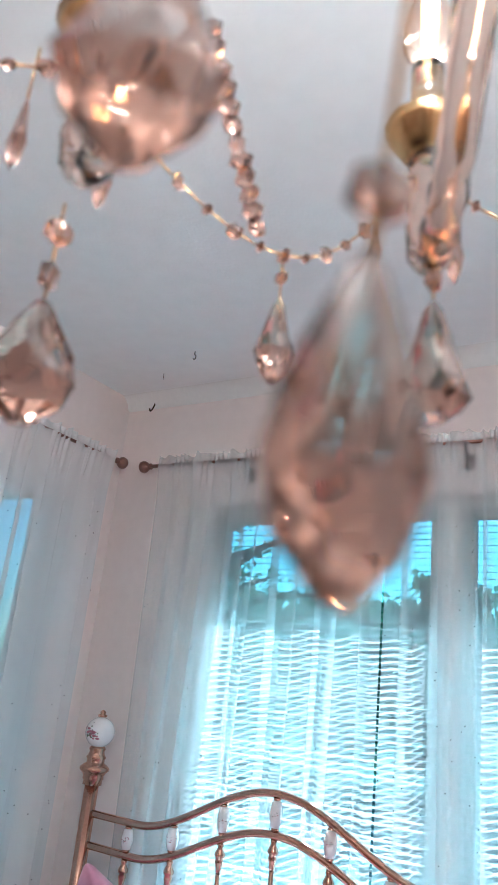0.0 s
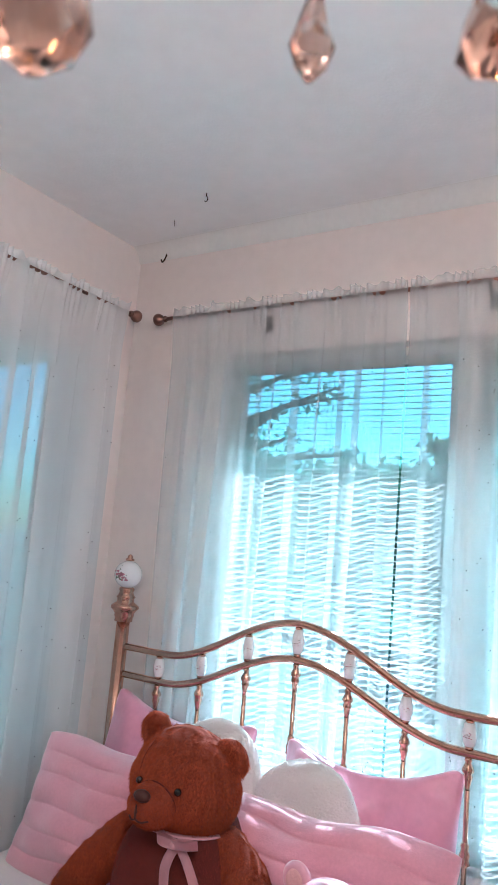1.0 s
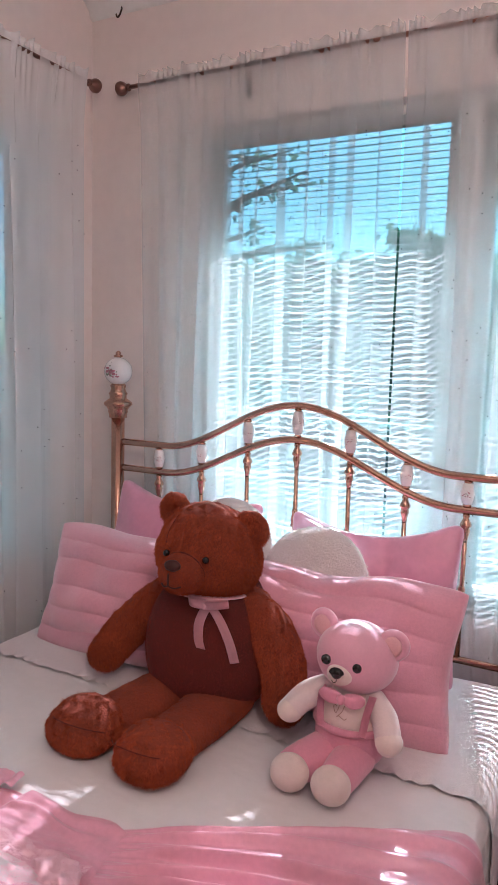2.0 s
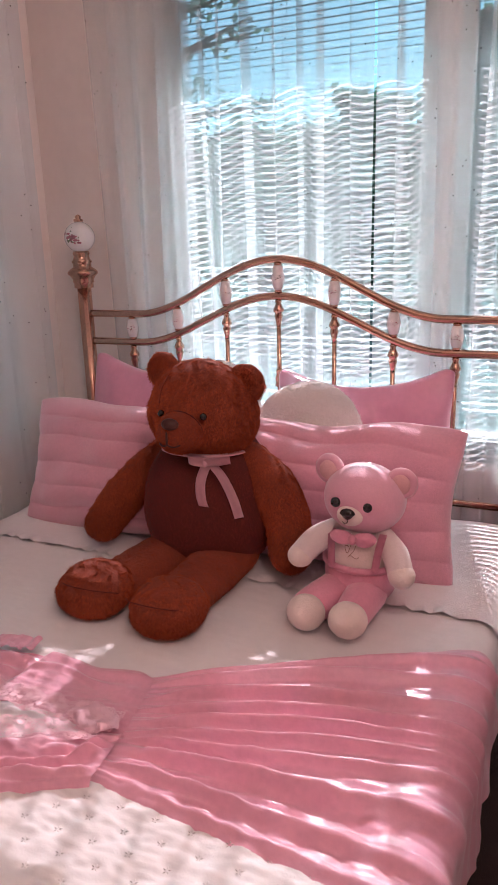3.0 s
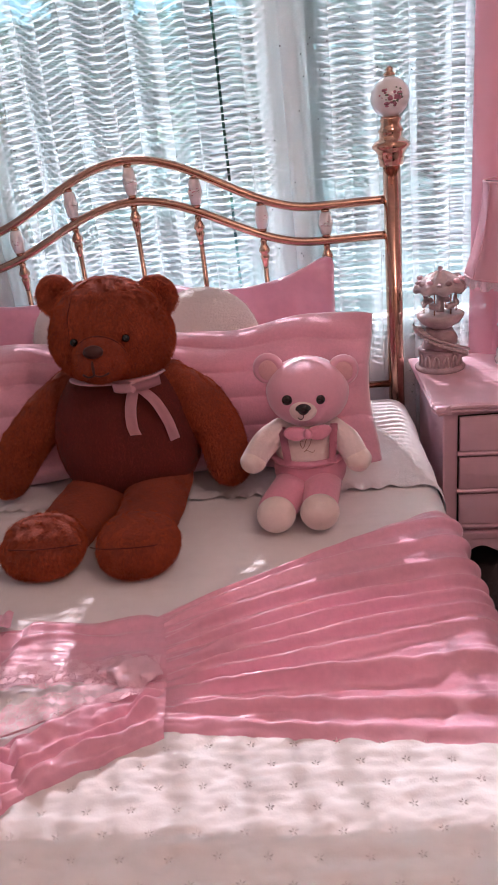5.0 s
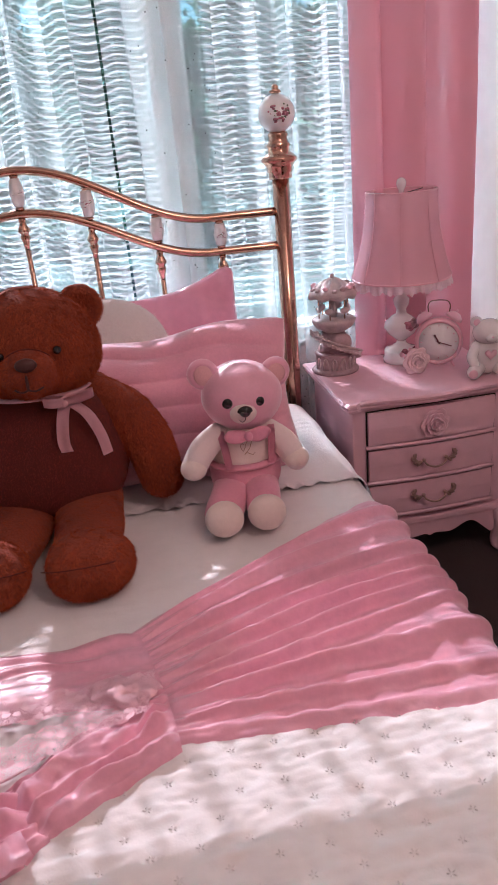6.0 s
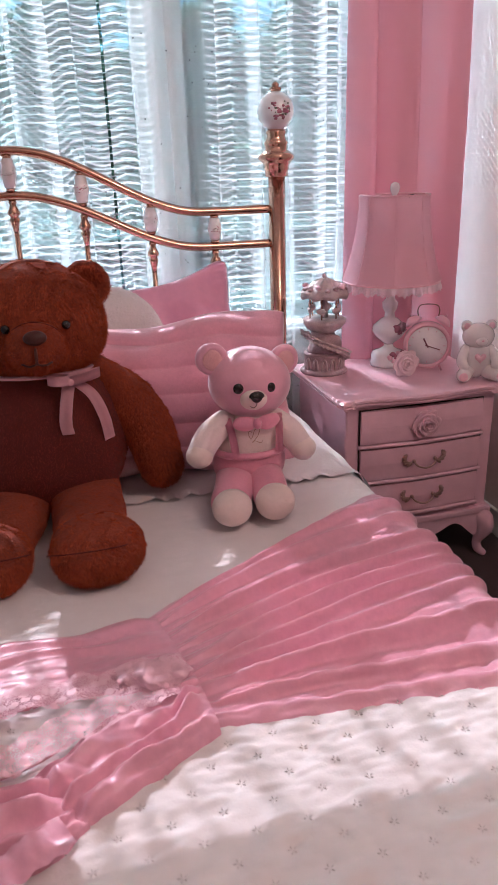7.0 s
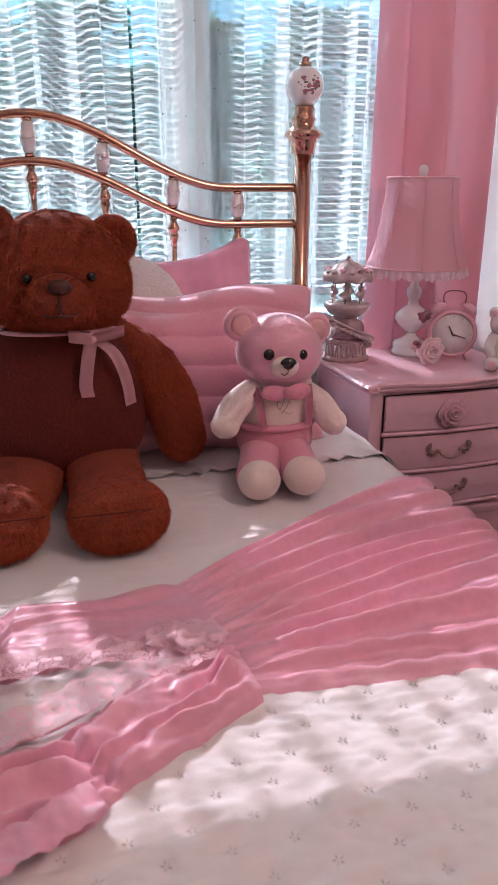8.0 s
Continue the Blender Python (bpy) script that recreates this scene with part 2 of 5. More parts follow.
prof = [(0.0, 0.0), (0.012, 0.008), (0.02, 0.03), (0.045, 0.055), (0.06, 0.06)]
bm = from_grid([[(x, Y1 - a, CEILING - 0.06 + b) for a, b in prof] for x in (X0, X1)])
plain("cornice", bm, TRIM, "white moulded cornice over the window wall", "cornice", True)
bm = box(X1 - 0.014, Y0, 0.0, X1, Y1, 0.09, 0.004)
plain("baseboard", bm, TRIM, "white painted skirting board", "baseboard")


# ---- windows ----
def window(name, a0, a1, z0, z1, posts, label, turn=None):
    """A casement window in the plane y = 0, looking from -y; posts are the uprights between its lights."""
    win = tagged(new(name), label, "window", kind="structure")
    d0, d1 = 0.02, 0.09
    bm = box(a0, d0, z0, a0 + 0.14, d1, z1, 0.004)
    box(a1 - 0.012, d0, z0, a1, d1, z1, 0.004, bm=bm)
    box(a0 + 0.14, d0, z1 - 0.05, a1 - 0.012, d1, z1, 0.004, bm=bm)
    box(a0 + 0.14, d0, z0, a1 - 0.012, d1, z0 + 0.05, 0.004, bm=bm)
    part("window_frame", bm, TRIM, win, smooth=False)
    edges = [a0 + 0.14] + [e for p in posts for e in p] + [a1 - 0.012]
    for p0, p1 in posts:
        part("mullion", box(p0, d0 - 0.012, z0 + 0.05, p1, d1 - 0.004, z1 - 0.05, 0.004), TRIM, win, smooth=False)
    for k in range(0, len(edges), 2):
        e0, e1 = edges[k], edges[k + 1]
        sash = bmesh.new()
        for s0, s1 in ((e0, e0 + 0.032), (e1 - 0.032, e1)):
            box(s0, d0 + 0.034, z0 + 0.05, s1, d1 - 0.01, z1 - 0.05, 0.003, bm=sash)
        part("sash", sash, TRIM, win, smooth=False)
        for q0, q1 in ((z0 + 0.05, z1 - 0.05),):
            pane = part("pane", box(e0 + 0.032, 0.068, q0, e1 - 0.032, 0.072, q1), PANE, win, smooth=False)
            pane.visible_shadow = False
    part("window_sill", box(a0 - 0.03, -0.045, z0 - 0.03, a1 + 0.02, 0.02, z0, 0.006), TRIM, win, smooth=False)
    if turn:
        win.matrix_basis = turn
    return win


PANE = glass("window_glass", (0.26, 0.61, 0.63))
window("window_1", WX0, WX1, WZ0, WZ1, [(0.415, 0.505)], "wide white double window behind blinds and sheer curtains").location = (0, Y1 + 0.045, 0)
window("window_2", -LY1, -LY0 + 0.0, WZ0, LZ1, [(0.9, 0.98)], "white side window behind a sheer curtain",
       pose(X0 - 0.045, 0, 0, 0, 0, 0) @ Matrix(((0, -1, 0, 0), (-1, 0, 0, 0), (0, 0, 1, 0), (0, 0, 0, 1))))

PITCH, SLATW, TILT = 0.0215, 0.025, 7.4


def slat_mesh(length):
    """One curved slat along x, its room-side edge lower."""
    rows = []
    for k in range(5):
        s = k / 4 - 0.5
        y, z = s * SLATW, 0.0013 * (1 - 4 * s * s)
        c, n = math.cos(radians(TILT)), math.sin(radians(TILT))
        rows.append([(x, y * c - z * n, y * n + z * c) for x in (-length / 2, length / 2)])
    bm = from_grid(rows)
    geom = bmesh.ops.solidify(bm, geom=list(bm.faces), thickness=0.0007)
    me = bpy.data.meshes.new("slat")
    bm.to_mesh(me)
    bm.free()
    me.materials.append(SLAT)
    return me


def blind(x0, x1, z0, z1, at, rz=0.0):
    """A slatted blind that hangs in a window from a head rail."""
    b = thing("window_blind", at, "white slatted window blind, slats half open, greyed to dim them in sun", "blind", "window blinds", rz)
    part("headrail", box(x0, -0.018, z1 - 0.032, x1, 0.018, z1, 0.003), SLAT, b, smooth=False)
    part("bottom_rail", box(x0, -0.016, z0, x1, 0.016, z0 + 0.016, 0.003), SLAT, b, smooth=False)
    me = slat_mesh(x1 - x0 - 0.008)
    z = z0 + 0.03
    while z < z1 - 0.045:
        s = new("slat", me)
        s.parent = b
        s.matrix_basis = pose((x0 + x1) / 2, 0, z, random.uniform(-0.35, 0.35), 0, 0)
        z += PITCH
    n = max(2, round((x1 - x0) / 0.3))
    for k in range(n):
        x = x0 + (x1 - x0) * (k + 0.25) / (n - 0.5)
        bm = bmesh.new()
        for y in (-0.019, 0.019):
            tube([(x, y, z0), (x, y, z1)], 0.0009, 5, bm=bm)
        part("ladder_cord", bm, CORD, b)
    return b


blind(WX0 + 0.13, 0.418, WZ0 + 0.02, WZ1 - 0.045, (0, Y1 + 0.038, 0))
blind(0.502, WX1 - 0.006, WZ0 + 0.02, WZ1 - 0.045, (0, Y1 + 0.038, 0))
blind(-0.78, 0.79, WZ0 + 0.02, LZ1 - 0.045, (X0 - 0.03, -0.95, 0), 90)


# ---- curtains ----
def pleat(s, z, seed):
    return s * 52 + 3.2 * math.sin(s * 7 + seed) + 0.9 * (1 - z) * math.sin(s * 5 + seed)


def fold(s, z, seed, amp):
    """How far a hanging cloth stands out at s along the rod and height share z (1 at the rod)."""
    a = amp * (0.35 + 0.65 * min(1.0, 2.2 * (1 - z))) * (0.62 + 0.55 * noise.noise(Vector((s * 3.1, seed, 0))))
    w2 = math.sin(s * 31 + 2.4 * math.sin(s * 6 + seed * 2) + 1.1 * z)
    top = max(0.0, (z - 0.94) / 0.06)
    return a * (0.62 * math.sin(pleat(s, z, seed)) + 0.55 * w2) * (1 - 0.6 * top) + 0.006 * top * math.sin(s * 170 + 3 * math.sin(s * 40)) - 0.014 * top


LAPS = {3.0: (-0.62, -0.53, -0.43, -0.34, -0.28, -0.212, -0.137, -0.021, 0.041, 0.12, 0.21), 8.0: (0.36, 0.46, 0.60, 0.70, 0.83, 0.92, 0.965),
        5.0: (-0.09, -0.17, -0.25, -0.36, -0.44, -0.55, -0.66, -0.75, -0.88, -1.02, -1.15, -1.3, -1.45, -1.6)}
LAP = 0.016


def tuck(s, z, seed, amp):
    """The sideways shift and the stand-off of the pleats, where the cloth doubles over itself in narrow bands."""
    if seed not in LAPS:
        big = 1.25 * math.cos(pleat(s, z, seed) + 0.9) * (0.75 + 0.85 * noise.noise(Vector((s * 4.3, seed, 7))))
        return amp * (0.7 + 0.3 * (1 - z) ** 0.5) * big, 0.0
    side = depth = 0.0
    for k, c in enumerate(LAPS[seed]):
        t = (s - c - 0.006 * math.sin(z * 4 + k * 2)) / LAP
        if abs(t) < 6:
            side -= (3.0 + 0.7 * math.sin(k * 2.3)) * LAP * t * math.exp(-t * t)
        depth += (0.005 if k % 2 else -0.005) * math.tanh(t)
    return side, depth


def drop_at(u, z, s0, s1, z0, z1, seed, amp, lean):
    """A place on the cloth: u along the rod, z up from the hem, both 0 to 1."""
    s = s0 + (s1 - s0) * u
    s += lean * (1 - z) * (1 - u)
    side, depth = tuck(s, z, seed, amp)
    ease = min(1, 9 * u, 9 * (1 - u))
    over_rod = 0.016 * max(0.0, (z - 0.94) / 0.06) * (1 - ease)
    return Vector((s + side * ease, (fold(s, z, seed, amp) + depth) * ease - over_rod, z0 + (z1 - z0) * z))


def hang(s0, s1, z0, z1, seed, amp, ruffle=0.04, nu=460, nv=46, lean=0.0):
    """A gathered curtain along x from s0 to s1, with a ruffled heading over the rod."""
    rows = []
    for j in range(nv + 1):
        z = j / nv
        rows.append([drop_at(i / nu, z, s0, s1, z0, z1, seed, amp, lean) for i in range(nu + 1)])
    bm = from_grid(rows)
    head = []
    for j in range(5):
        row = []
        for i in range(nu * 2 + 1):
            s = s0 + (s1 - s0) * i / (nu * 2)
            k = j / 4
            up = ruffle * (0.75 + 0.45 * noise.noise(Vector((s * 30, seed, 5))))
            row.append((s, -0.014 + 0.011 * k * math.sin(s * 190 + 4 * math.sin(s * 37 + seed)), z1 + up * k))
        head.append(row)
    return from_grid(head, bm=bm)


def beads(s0, s1, z0, z1, seed, amp, lean=0.0, count=260):
    """Tiny sewn-on beads scattered over a sheer curtain."""
    rnd = random.Random(seed)
    bm = bmesh.new()
    for _ in range(count):
        u, z = rnd.random(), rnd.random() * 0.9
        p = drop_at(u, z, s0, s1, z0, z1, seed, amp, lean) - Vector((0, 0.0015, 0))
        bmesh.ops.create_icosphere(bm, subdivisions=1, radius=0.0024, matrix=Matrix.Translation(p))
    return bm


BEAD = mat("bead", (0.10, 0.09, 0.10), 0.2, 0.6)


def curtain(name, at, s0, s1, z0, z1, seed, amp, material, label, category, rz=0.0, beaded=True, lean=0.0, group="sheer curtains", ruffle=0.042):
    c = thing(name, at, label, category, group, rz)
    part("cloth", hang(s0, s1, z0, z1, seed, amp, ruffle, lean=lean), material, c)
    if beaded:
        tagged(part("beads", beads(s0, s1, z0, z1, seed, amp, lean), BEAD, c, "tiny dark sewn beads"), kind="stuff")
    return c


ROD_Z, ROD_Y = 2.365, 0.072
curtain("sheer_curtain", (0, ROD_Y, 0), -0.715, 0.279, 0.03, ROD_Z, 3.0, 0.058, SHEER, "white beaded sheer curtain hung on the window rod", "curtain", lean=0.06)
curtain("sheer_curtain", (0, ROD_Y, 0), 0.287, 1.03, 0.03, ROD_Z, 8.0, 0.058, SHEER, "white beaded sheer curtain beside the pink drape", "curtain")
curtain("sheer_curtain", (-0.90, 0, 0), -1.75, -0.02, 0.03, 2.38, 5.0, 0.07, SHEER_SIDE, "white gathered sheer curtain at the side window", "curtain", rz=90, lean=-0.0)
curtain("pink_drape", (0, 0.045, 0), 0.985, 1.352, 0.03, ROD_Z + 0.02, 6.0, 0.085, PINKCLOTH, "pink lined drape beside the nightstand", "curtain", beaded=False, group="drapes")


def curtain_rod(at, s0, s1, rz=0.0, knob_at_end=True):
    rod = thing("curtain_rod", at, "dark copper curtain rod with ball finial", "curtain rod", "curtain rods", rz)
    part("rod", tube([(s0, 0, 0), (s1, 0, 0)], 0.008, 12), COPPER, rod)
    s, way = (s1, 1) if knob_at_end else (s0, -1)
    prof = [(0.008, 0), (0.013, 0.004), (0.013, 0.010), (0.007, 0.014), (0.009, 0.018), (0.02, 0.026), (0.026, 0.040), (0.024, 0.052), (0.012, 0.062), (0.004, 0.066)]
    bm = lathe(prof, 20)
    bmesh.ops.transform(bm, matrix=pose(s, 0, 0, 0, 90 * way, 0), verts=bm.verts)
    part("finial", bm, COPPER, rod)
    for k in (0.22, 0.62):
        x = s0 + (s1 - s0) * k
        bm = box(x - 0.016, 0.058, -0.075, x + 0.016, 0.064, -0.02, 0.003)
        box(x - 0.004, 0.0, -0.03, x + 0.004, 0.06, -0.022, 0.001, bm=bm)
        tube([(x, 0.0, -0.026), (x, 0, -0.008)], 0.004, 8, bm=bm)
        part("bracket", bm, IRON, rod, smooth=False)
    return rod


curtain_rod((0, ROD_Y, ROD_Z), -0.76, 1.34, knob_at_end=False)
curtain_rod((-0.90, 0, 2.38), -1.8, 0.0, 90)


# ---- brass bed ----
def bed_rail_z(x):
    return 1.062 + 0.178 * 0.5 * (1 + math.cos(math.pi * min(abs(x) / 0.53, 1.0)))


def sprig(parent, center, r, count, seed, spread):
    """A painted rose sprig: small petals and leaves on a porcelain surface."""
    rnd = random.Random(seed)
    for name, material, n in (("painted_roses", FLOWER, count), ("painted_leaves", LEAFPAINT, count)):
        bm = bmesh.new()
        for _ in range(n):
            a, b = rnd.gauss(-1.571, spread), rnd.gauss(-0.05, spread * 0.7)
            d = Vector((math.cos(a) * math.cos(b), math.sin(a) * math.cos(b), math.sin(b)))
            s = rnd.uniform(0.035, 0.085) * r * (1.2 if material is FLOWER else 0.8)
            m = Matrix.Translation(Vector(center) + d * r) @ d.to_track_quat("Z", "Y").to_matrix().to_4x4() @ Matrix.Diagonal((s * rnd.uniform(0.7, 2), s, s * 0.35, 1))
            bmesh.ops.create_icosphere(bm, subdivisions=1, radius=1, matrix=m)
        part(name, bm, material, parent)


bed = thing("brass_bed", (0, 0, 0), "rose-brass bed frame with an arched headboard and porcelain knobs", "bed")
for sx in (-1, 1):
    x = 0.75 * sx
    post = part("post", lathe([(0.024, 0.0), (0.025, 1.165)], 24, (x, 0, 0)), BRASS, bed)
    prof = [(0.026, 1.15), (0.034, 1.152), (0.034, 1.168), (0.038, 1.172), (0.036, 1.18), (0.044, 1.192), (0.053, 1.2), (0.053, 1.208), (0.044, 1.216),
            (0.032, 1.224), (0.032, 1.236), (0.036, 1.242), (0.030, 1.25), (0.026, 1.262), (0.030, 1.27), (0.026, 1.278)]
    part("collar", lathe(prof, 28, (x, 0, 0)), BRASS, post)
    knob = part("porcelain_knob", ball((x, 0, 1.326), (0.053, 0.053, 0.052), seg=32, rings=20), PORCELAIN, post, "white porcelain ball painted with roses")
    sprig(bed, (x, 0, 1.326), 0.0525, 26, 5 + sx, 0.30)
    part("finial", lathe([(0.016, 1.378), (0.017, 1.385), (0.009, 1.388), (0.011, 1.394), (0.006, 1.400), (0.002, 1.402)], 16, (x, 0, 0)), BRASS, post)
for name, drop in (("top_rail", 0.0), ("lower_rail", 0.106)):
    part(name, tube([(x, 0, bed_rail_z(x) - drop * (0.93 + 0.14 * (bed_rail_z(x) - 1.062) / 0.178)) for x in np.linspace(-0.73, 0.73, 90)], 0.0125, 14), BRASS, bed)
part("bottom_rail", tube([(-0.73, 0, 0.502), (0.73, 0, 0.502)], 0.011, 12), BRASS, bed)
for sx in (-1, 1):
    part("side_rail", box(sx * 0.74 - 0.012, -1.96, 0.16, sx * 0.74 + 0.012, -0.02, 0.24, 0.003), IRON, bed)
    part("foot_leg", lathe([(0.02, 0.0), (0.02, 0.24)], 14, (sx * 0.74, -1.94, 0)), IRON, bed)
for k in range(7):
    x = (k - 3) * 0.1855
    zt, zl = bed_rail_z(x), bed_rail_z(x) - 0.106 * (0.93 + 0.14 * (bed_rail_z(x) - 1.062) / 0.178)
    zc, h = (zt + zl) / 2, (zt - zl) / 2 - 0.012
    sp = part("spindle", lathe([(0.0075, 0.5), (0.0075, zl)], 12, (x, 0, 0)), BRASS, bed)
    part("porcelain_bead", lathe([(0.009, zc - h * 0.86), (0.015, zc - h * 0.8), (0.0215, zc), (0.015, zc + h * 0.8), (0.009, zc + h * 0.86)], 16, (x, 0, 0)), PORCELAIN, sp, "white porcelain bead with painted flowers")
    sprig(sp, (x, 0, zc), 0.0212, 14, 40 + k, 0.7)
    bm = lathe([(0.009, zc + h * 0.84), (0.013, zc + h * 0.92), (0.011, zc + h * 1.02)], 14, (x, 0, 0))
    part("bead_cap", bm, BRASS, sp)
    part("bead_cap", lathe([(0.011, zc - h * 1.02), (0.013, zc - h * 0.92), (0.009, zc - h * 0.84)], 14, (x, 0, 0)), BRASS, sp)
    z = zl - 0.012
    bm = lathe([(0.0, z), (0.009, z), (0.011, z - 0.006), (0.008, z - 0.012), (0.012, z - 0.02), (0.017, z - 0.03), (0.017, z - 0.036), (0.011, z - 0.042),
           (0.014, z - 0.05), (0.012, z - 0.058), (0.009, z - 0.07), (0.0076, z - 0.085)], 16, (x, 0, 0))
    part("turning", bm, BRASS, sp)
    zb = max(0.56, zl - 0.30)
    bm = lathe([(0.0076, zb + 0.07), (0.012, zb + 0.06), (0.010, zb + 0.05), (0.015, zb + 0.036), (0.012, zb + 0.022), (0.016, zb + 0.012), (0.0, zb)], 16, (x, 0, 0))
    part("turning", bm, BRASS, sp)

# ---- mattress, quilt, bedding ----
BED = 0.47
TUFT_X, TUFT_Y = 0.063, 0.0355


def quilt_z(x, y):
    """The quilt's top: soft swells between the tied tufts."""
    r = math.floor((y + 0.02) / TUFT_Y + 0.5)
    fx = ((x - 0.011) / TUFT_X + 0.5 * (r % 2) + 0.5) % 1.0 - 0.5
    fy = (y + 0.02) / TUFT_Y - r
    d = math.hypot(fx * TUFT_X, fy * TUFT_Y)
    puff = 0.0042 * (1 - math.exp(-(d / 0.011) ** 2)) if y < -1.26 else 0.0042
    tied = 1.0 if y < -1.26 else max(0.12, 1 + 9 * (-1.26 - y))
    crinkle = tied * (0.0038 * noise.noise(Vector((x * 17, y * 52, 7))) + 0.0024 * noise.noise(Vector((x * 46, y * 95, 3))))
    return BED - 0.008 + puff + 0.004 * noise.noise(Vector((x * 5, y * 5, 2))) + crinkle


def bed_surface(s, y, lift=0.0):
    """A place on the covered bed: s runs across it and on down its sides."""
    half, r = 0.715, 0.06
    a = abs(s)
    z = quilt_z(max(-half, min(half, s)), y) + lift
    sign = 1 if s >= 0 else -1
    if a <= half:
        return Vector((s, y, z))
    q = min((a - half) / r, math.pi / 2)
    x = half + (r + lift) * math.sin(q)
    z = z - r * (1 - math.cos(q)) - max(0.0, a - half - r * math.pi / 2)
    wave = 0.010 * math.sin(y * 21 + 2 * math.sin(y * 7)) * min(1.0, max(0.0, a - half - 0.05) / 0.25)
    return Vector((sign * (x + 0.0 + wave), y, z))


mattress = tagged(part("mattress", box(-0.725, -1.95, 0.2, 0.725, -0.05, BED - 0.012, 0.04, seg=4), SHEET), "white mattress on the brass bed", "mattress")
rows = [[bed_surface(s, y) for s in np.linspace(-1.0, 1.0, 480)] for y in np.linspace(-1.97, -0.05, 560)]
part_q = tagged(part("quilt", from_grid(rows), QUILT), "white tufted quilt spread over the bed", "quilt")
verts, faces = [], []
for r in range(-52, -35):
    for c in range(-11, 12):
        x, y = 0.011 + (c - 0.5 * (r % 2)) * TUFT_X, r * TUFT_Y - 0.02
        if abs(x) < 0.7:
            p = Vector((x, y, quilt_z(x, y) + 0.0012))
            for a in (0.5, 1.75, 3.0, 4.25, 5.5):
                d = Vector((math.cos(a), math.sin(a), 0))
                q = Vector((-d.y, d.x, 0)) * 0.0010
                n = len(verts)
                verts += [p + d * 0.001, p + d * 0.004 + q, p + d * 0.0072 + Vector((0, 0, 0.001)), p + d * 0.004 - q, p + d * 0.004 + Vector((0, 0, 0.002))]
                faces += [(n, n + 4, n + 1), (n + 1, n + 4, n + 2), (n + 2, n + 4, n + 3), (n + 3, n + 4, n)]
me = bpy.data.meshes.new("embroidery")
me.from_pydata(verts, [], faces)
me.materials.append(THREAD)
stars = new("embroidery", me)
stars.parent = part_q
tagged(stars, "small grey-white stitched stars", kind="stuff")


def ripple_sheet(y_front, y_back, lift, seed):
    rows = []
    for y in np.linspace(y_front, y_back, 90):
        rows.append([bed_surface(s, y, lift + 0.004 * noise.noise(Vector((s * 7, y * 9, seed)))) for s in np.linspace(-1.0, 1.0, 200)])
    return from_grid(rows)


fold_sheet = tagged(part("folded_sheet", ripple_sheet(-0.61, -0.06, 0.005, 4), SHEET), "white folded-back sheet with a ruffled eyelet edge", "sheet")
rows = []
for k in range(6):
    row = []
    for i in range(700):
        s = -0.95 + 1.9 * i / 699
        w = math.sin(s * 95 + 3 * math.sin(s * 21)) * 0.0035 * (k / 5)
        p = bed_surface(s, -0.605 - 0.042 * k / 5 + 0.004 * math.sin(s * 60) * k / 5, 0.0055 + 0.002 * (1 - k / 5))
        row.append(p + Vector((0, 0, w + 0.0025 * (k / 5))))
    rows.append(row)
part("ruffle", from_grid(rows), SHEET, fold_sheet, "white eyelet ruffle")


def pillow(w, h, t, bm=None, ribs=0, corner=0.12, seed=0.0, n=64, lumps=0.012, dip=0.09, rounded=0.0, crease=0.0):
    """A stuffed pillow standing in the plane x-z, centred, its seam round the edge; ribs are sewn channels across it."""
    bm = bm or bmesh.new()
    rows_f, rows_b = [], []
    for j in range(n + 1):
        v = -1 + 2 * j / n
        rf, rb = [], []
        for i in range(n + 1):
            u = -1 + 2 * i / n
            pin = 1 - corner * (u * u * (1 - v * v) * 0 + (1 - abs(u)) ** 2 * abs(v) ** 6 * 0.25)
            x = w / 2 * u * (1 - 0.05 * (1 - v * v) * 0 - corner * 0.45 * (1 - v * v) * 0.0) * (1 - 0.06 * (1 - v ** 2) * abs(u) ** 3)
            z = h / 2 * v * (1 - dip * (1 - u ** 2) * abs(v) ** 3) * pin
            if rounded:
                k = max(0.0, (abs(u) - 1 + rounded) / rounded) ** 2 * max(0.0, (abs(v) - 1 + rounded * w / h) / (rounded * w / h)) ** 2
                x, z = x * (1 - (0.03 if ribs else 0.05) * k), z * (1 - 0.10 * k)
            bulge = ((1 - abs(u) ** 2.6) * (1 - abs(v) ** 2.6)) ** 0.55
            d = t / 2 * bulge
            if ribs:
                d += 0.014 * (abs(math.sin(math.pi * ribs * (v + 1) / 2 + 0.9 * noise.noise(Vector((x * 4, seed, v * 1.5))))) ** 0.7 - 0.6) * min(1, bulge * 2) * (0.8 + 0.7 * noise.noise(Vector((x * 6, v * 3, seed))))
                z += 0.022 * noise.noise(Vector((x * 5, seed, 2))) * v
            d += lumps * bulge * noise.noise(Vector((x * 9, z * 9, seed)))
            if crease:
                a = math.atan2(v + 1.25, u + 0.2)
                d += crease * bulge ** 0.7 * math.sin(a * 15 + 3 * noise.noise(Vector((u * 1.5, v * 1.5, seed)))) * (0.5 + 0.5 * v)
            rf.append((x, -d, z))
            rb.append((x, d, z))
        rows_f.append(rf)
        rows_b.append(rb)
    from_grid(rows_f, bm=bm)
    from_grid([list(reversed(r)) for r in rows_b], bm=bm)
    bmesh.ops.remove_doubles(bm, verts=bm.verts, dist=0.0004)
    return bm


def cushion(name, bm, material, m, label, group=""):
    ob = tagged(part(name, bm, material), label, "pillow", group)
    ob.matrix_basis = m
    return ob


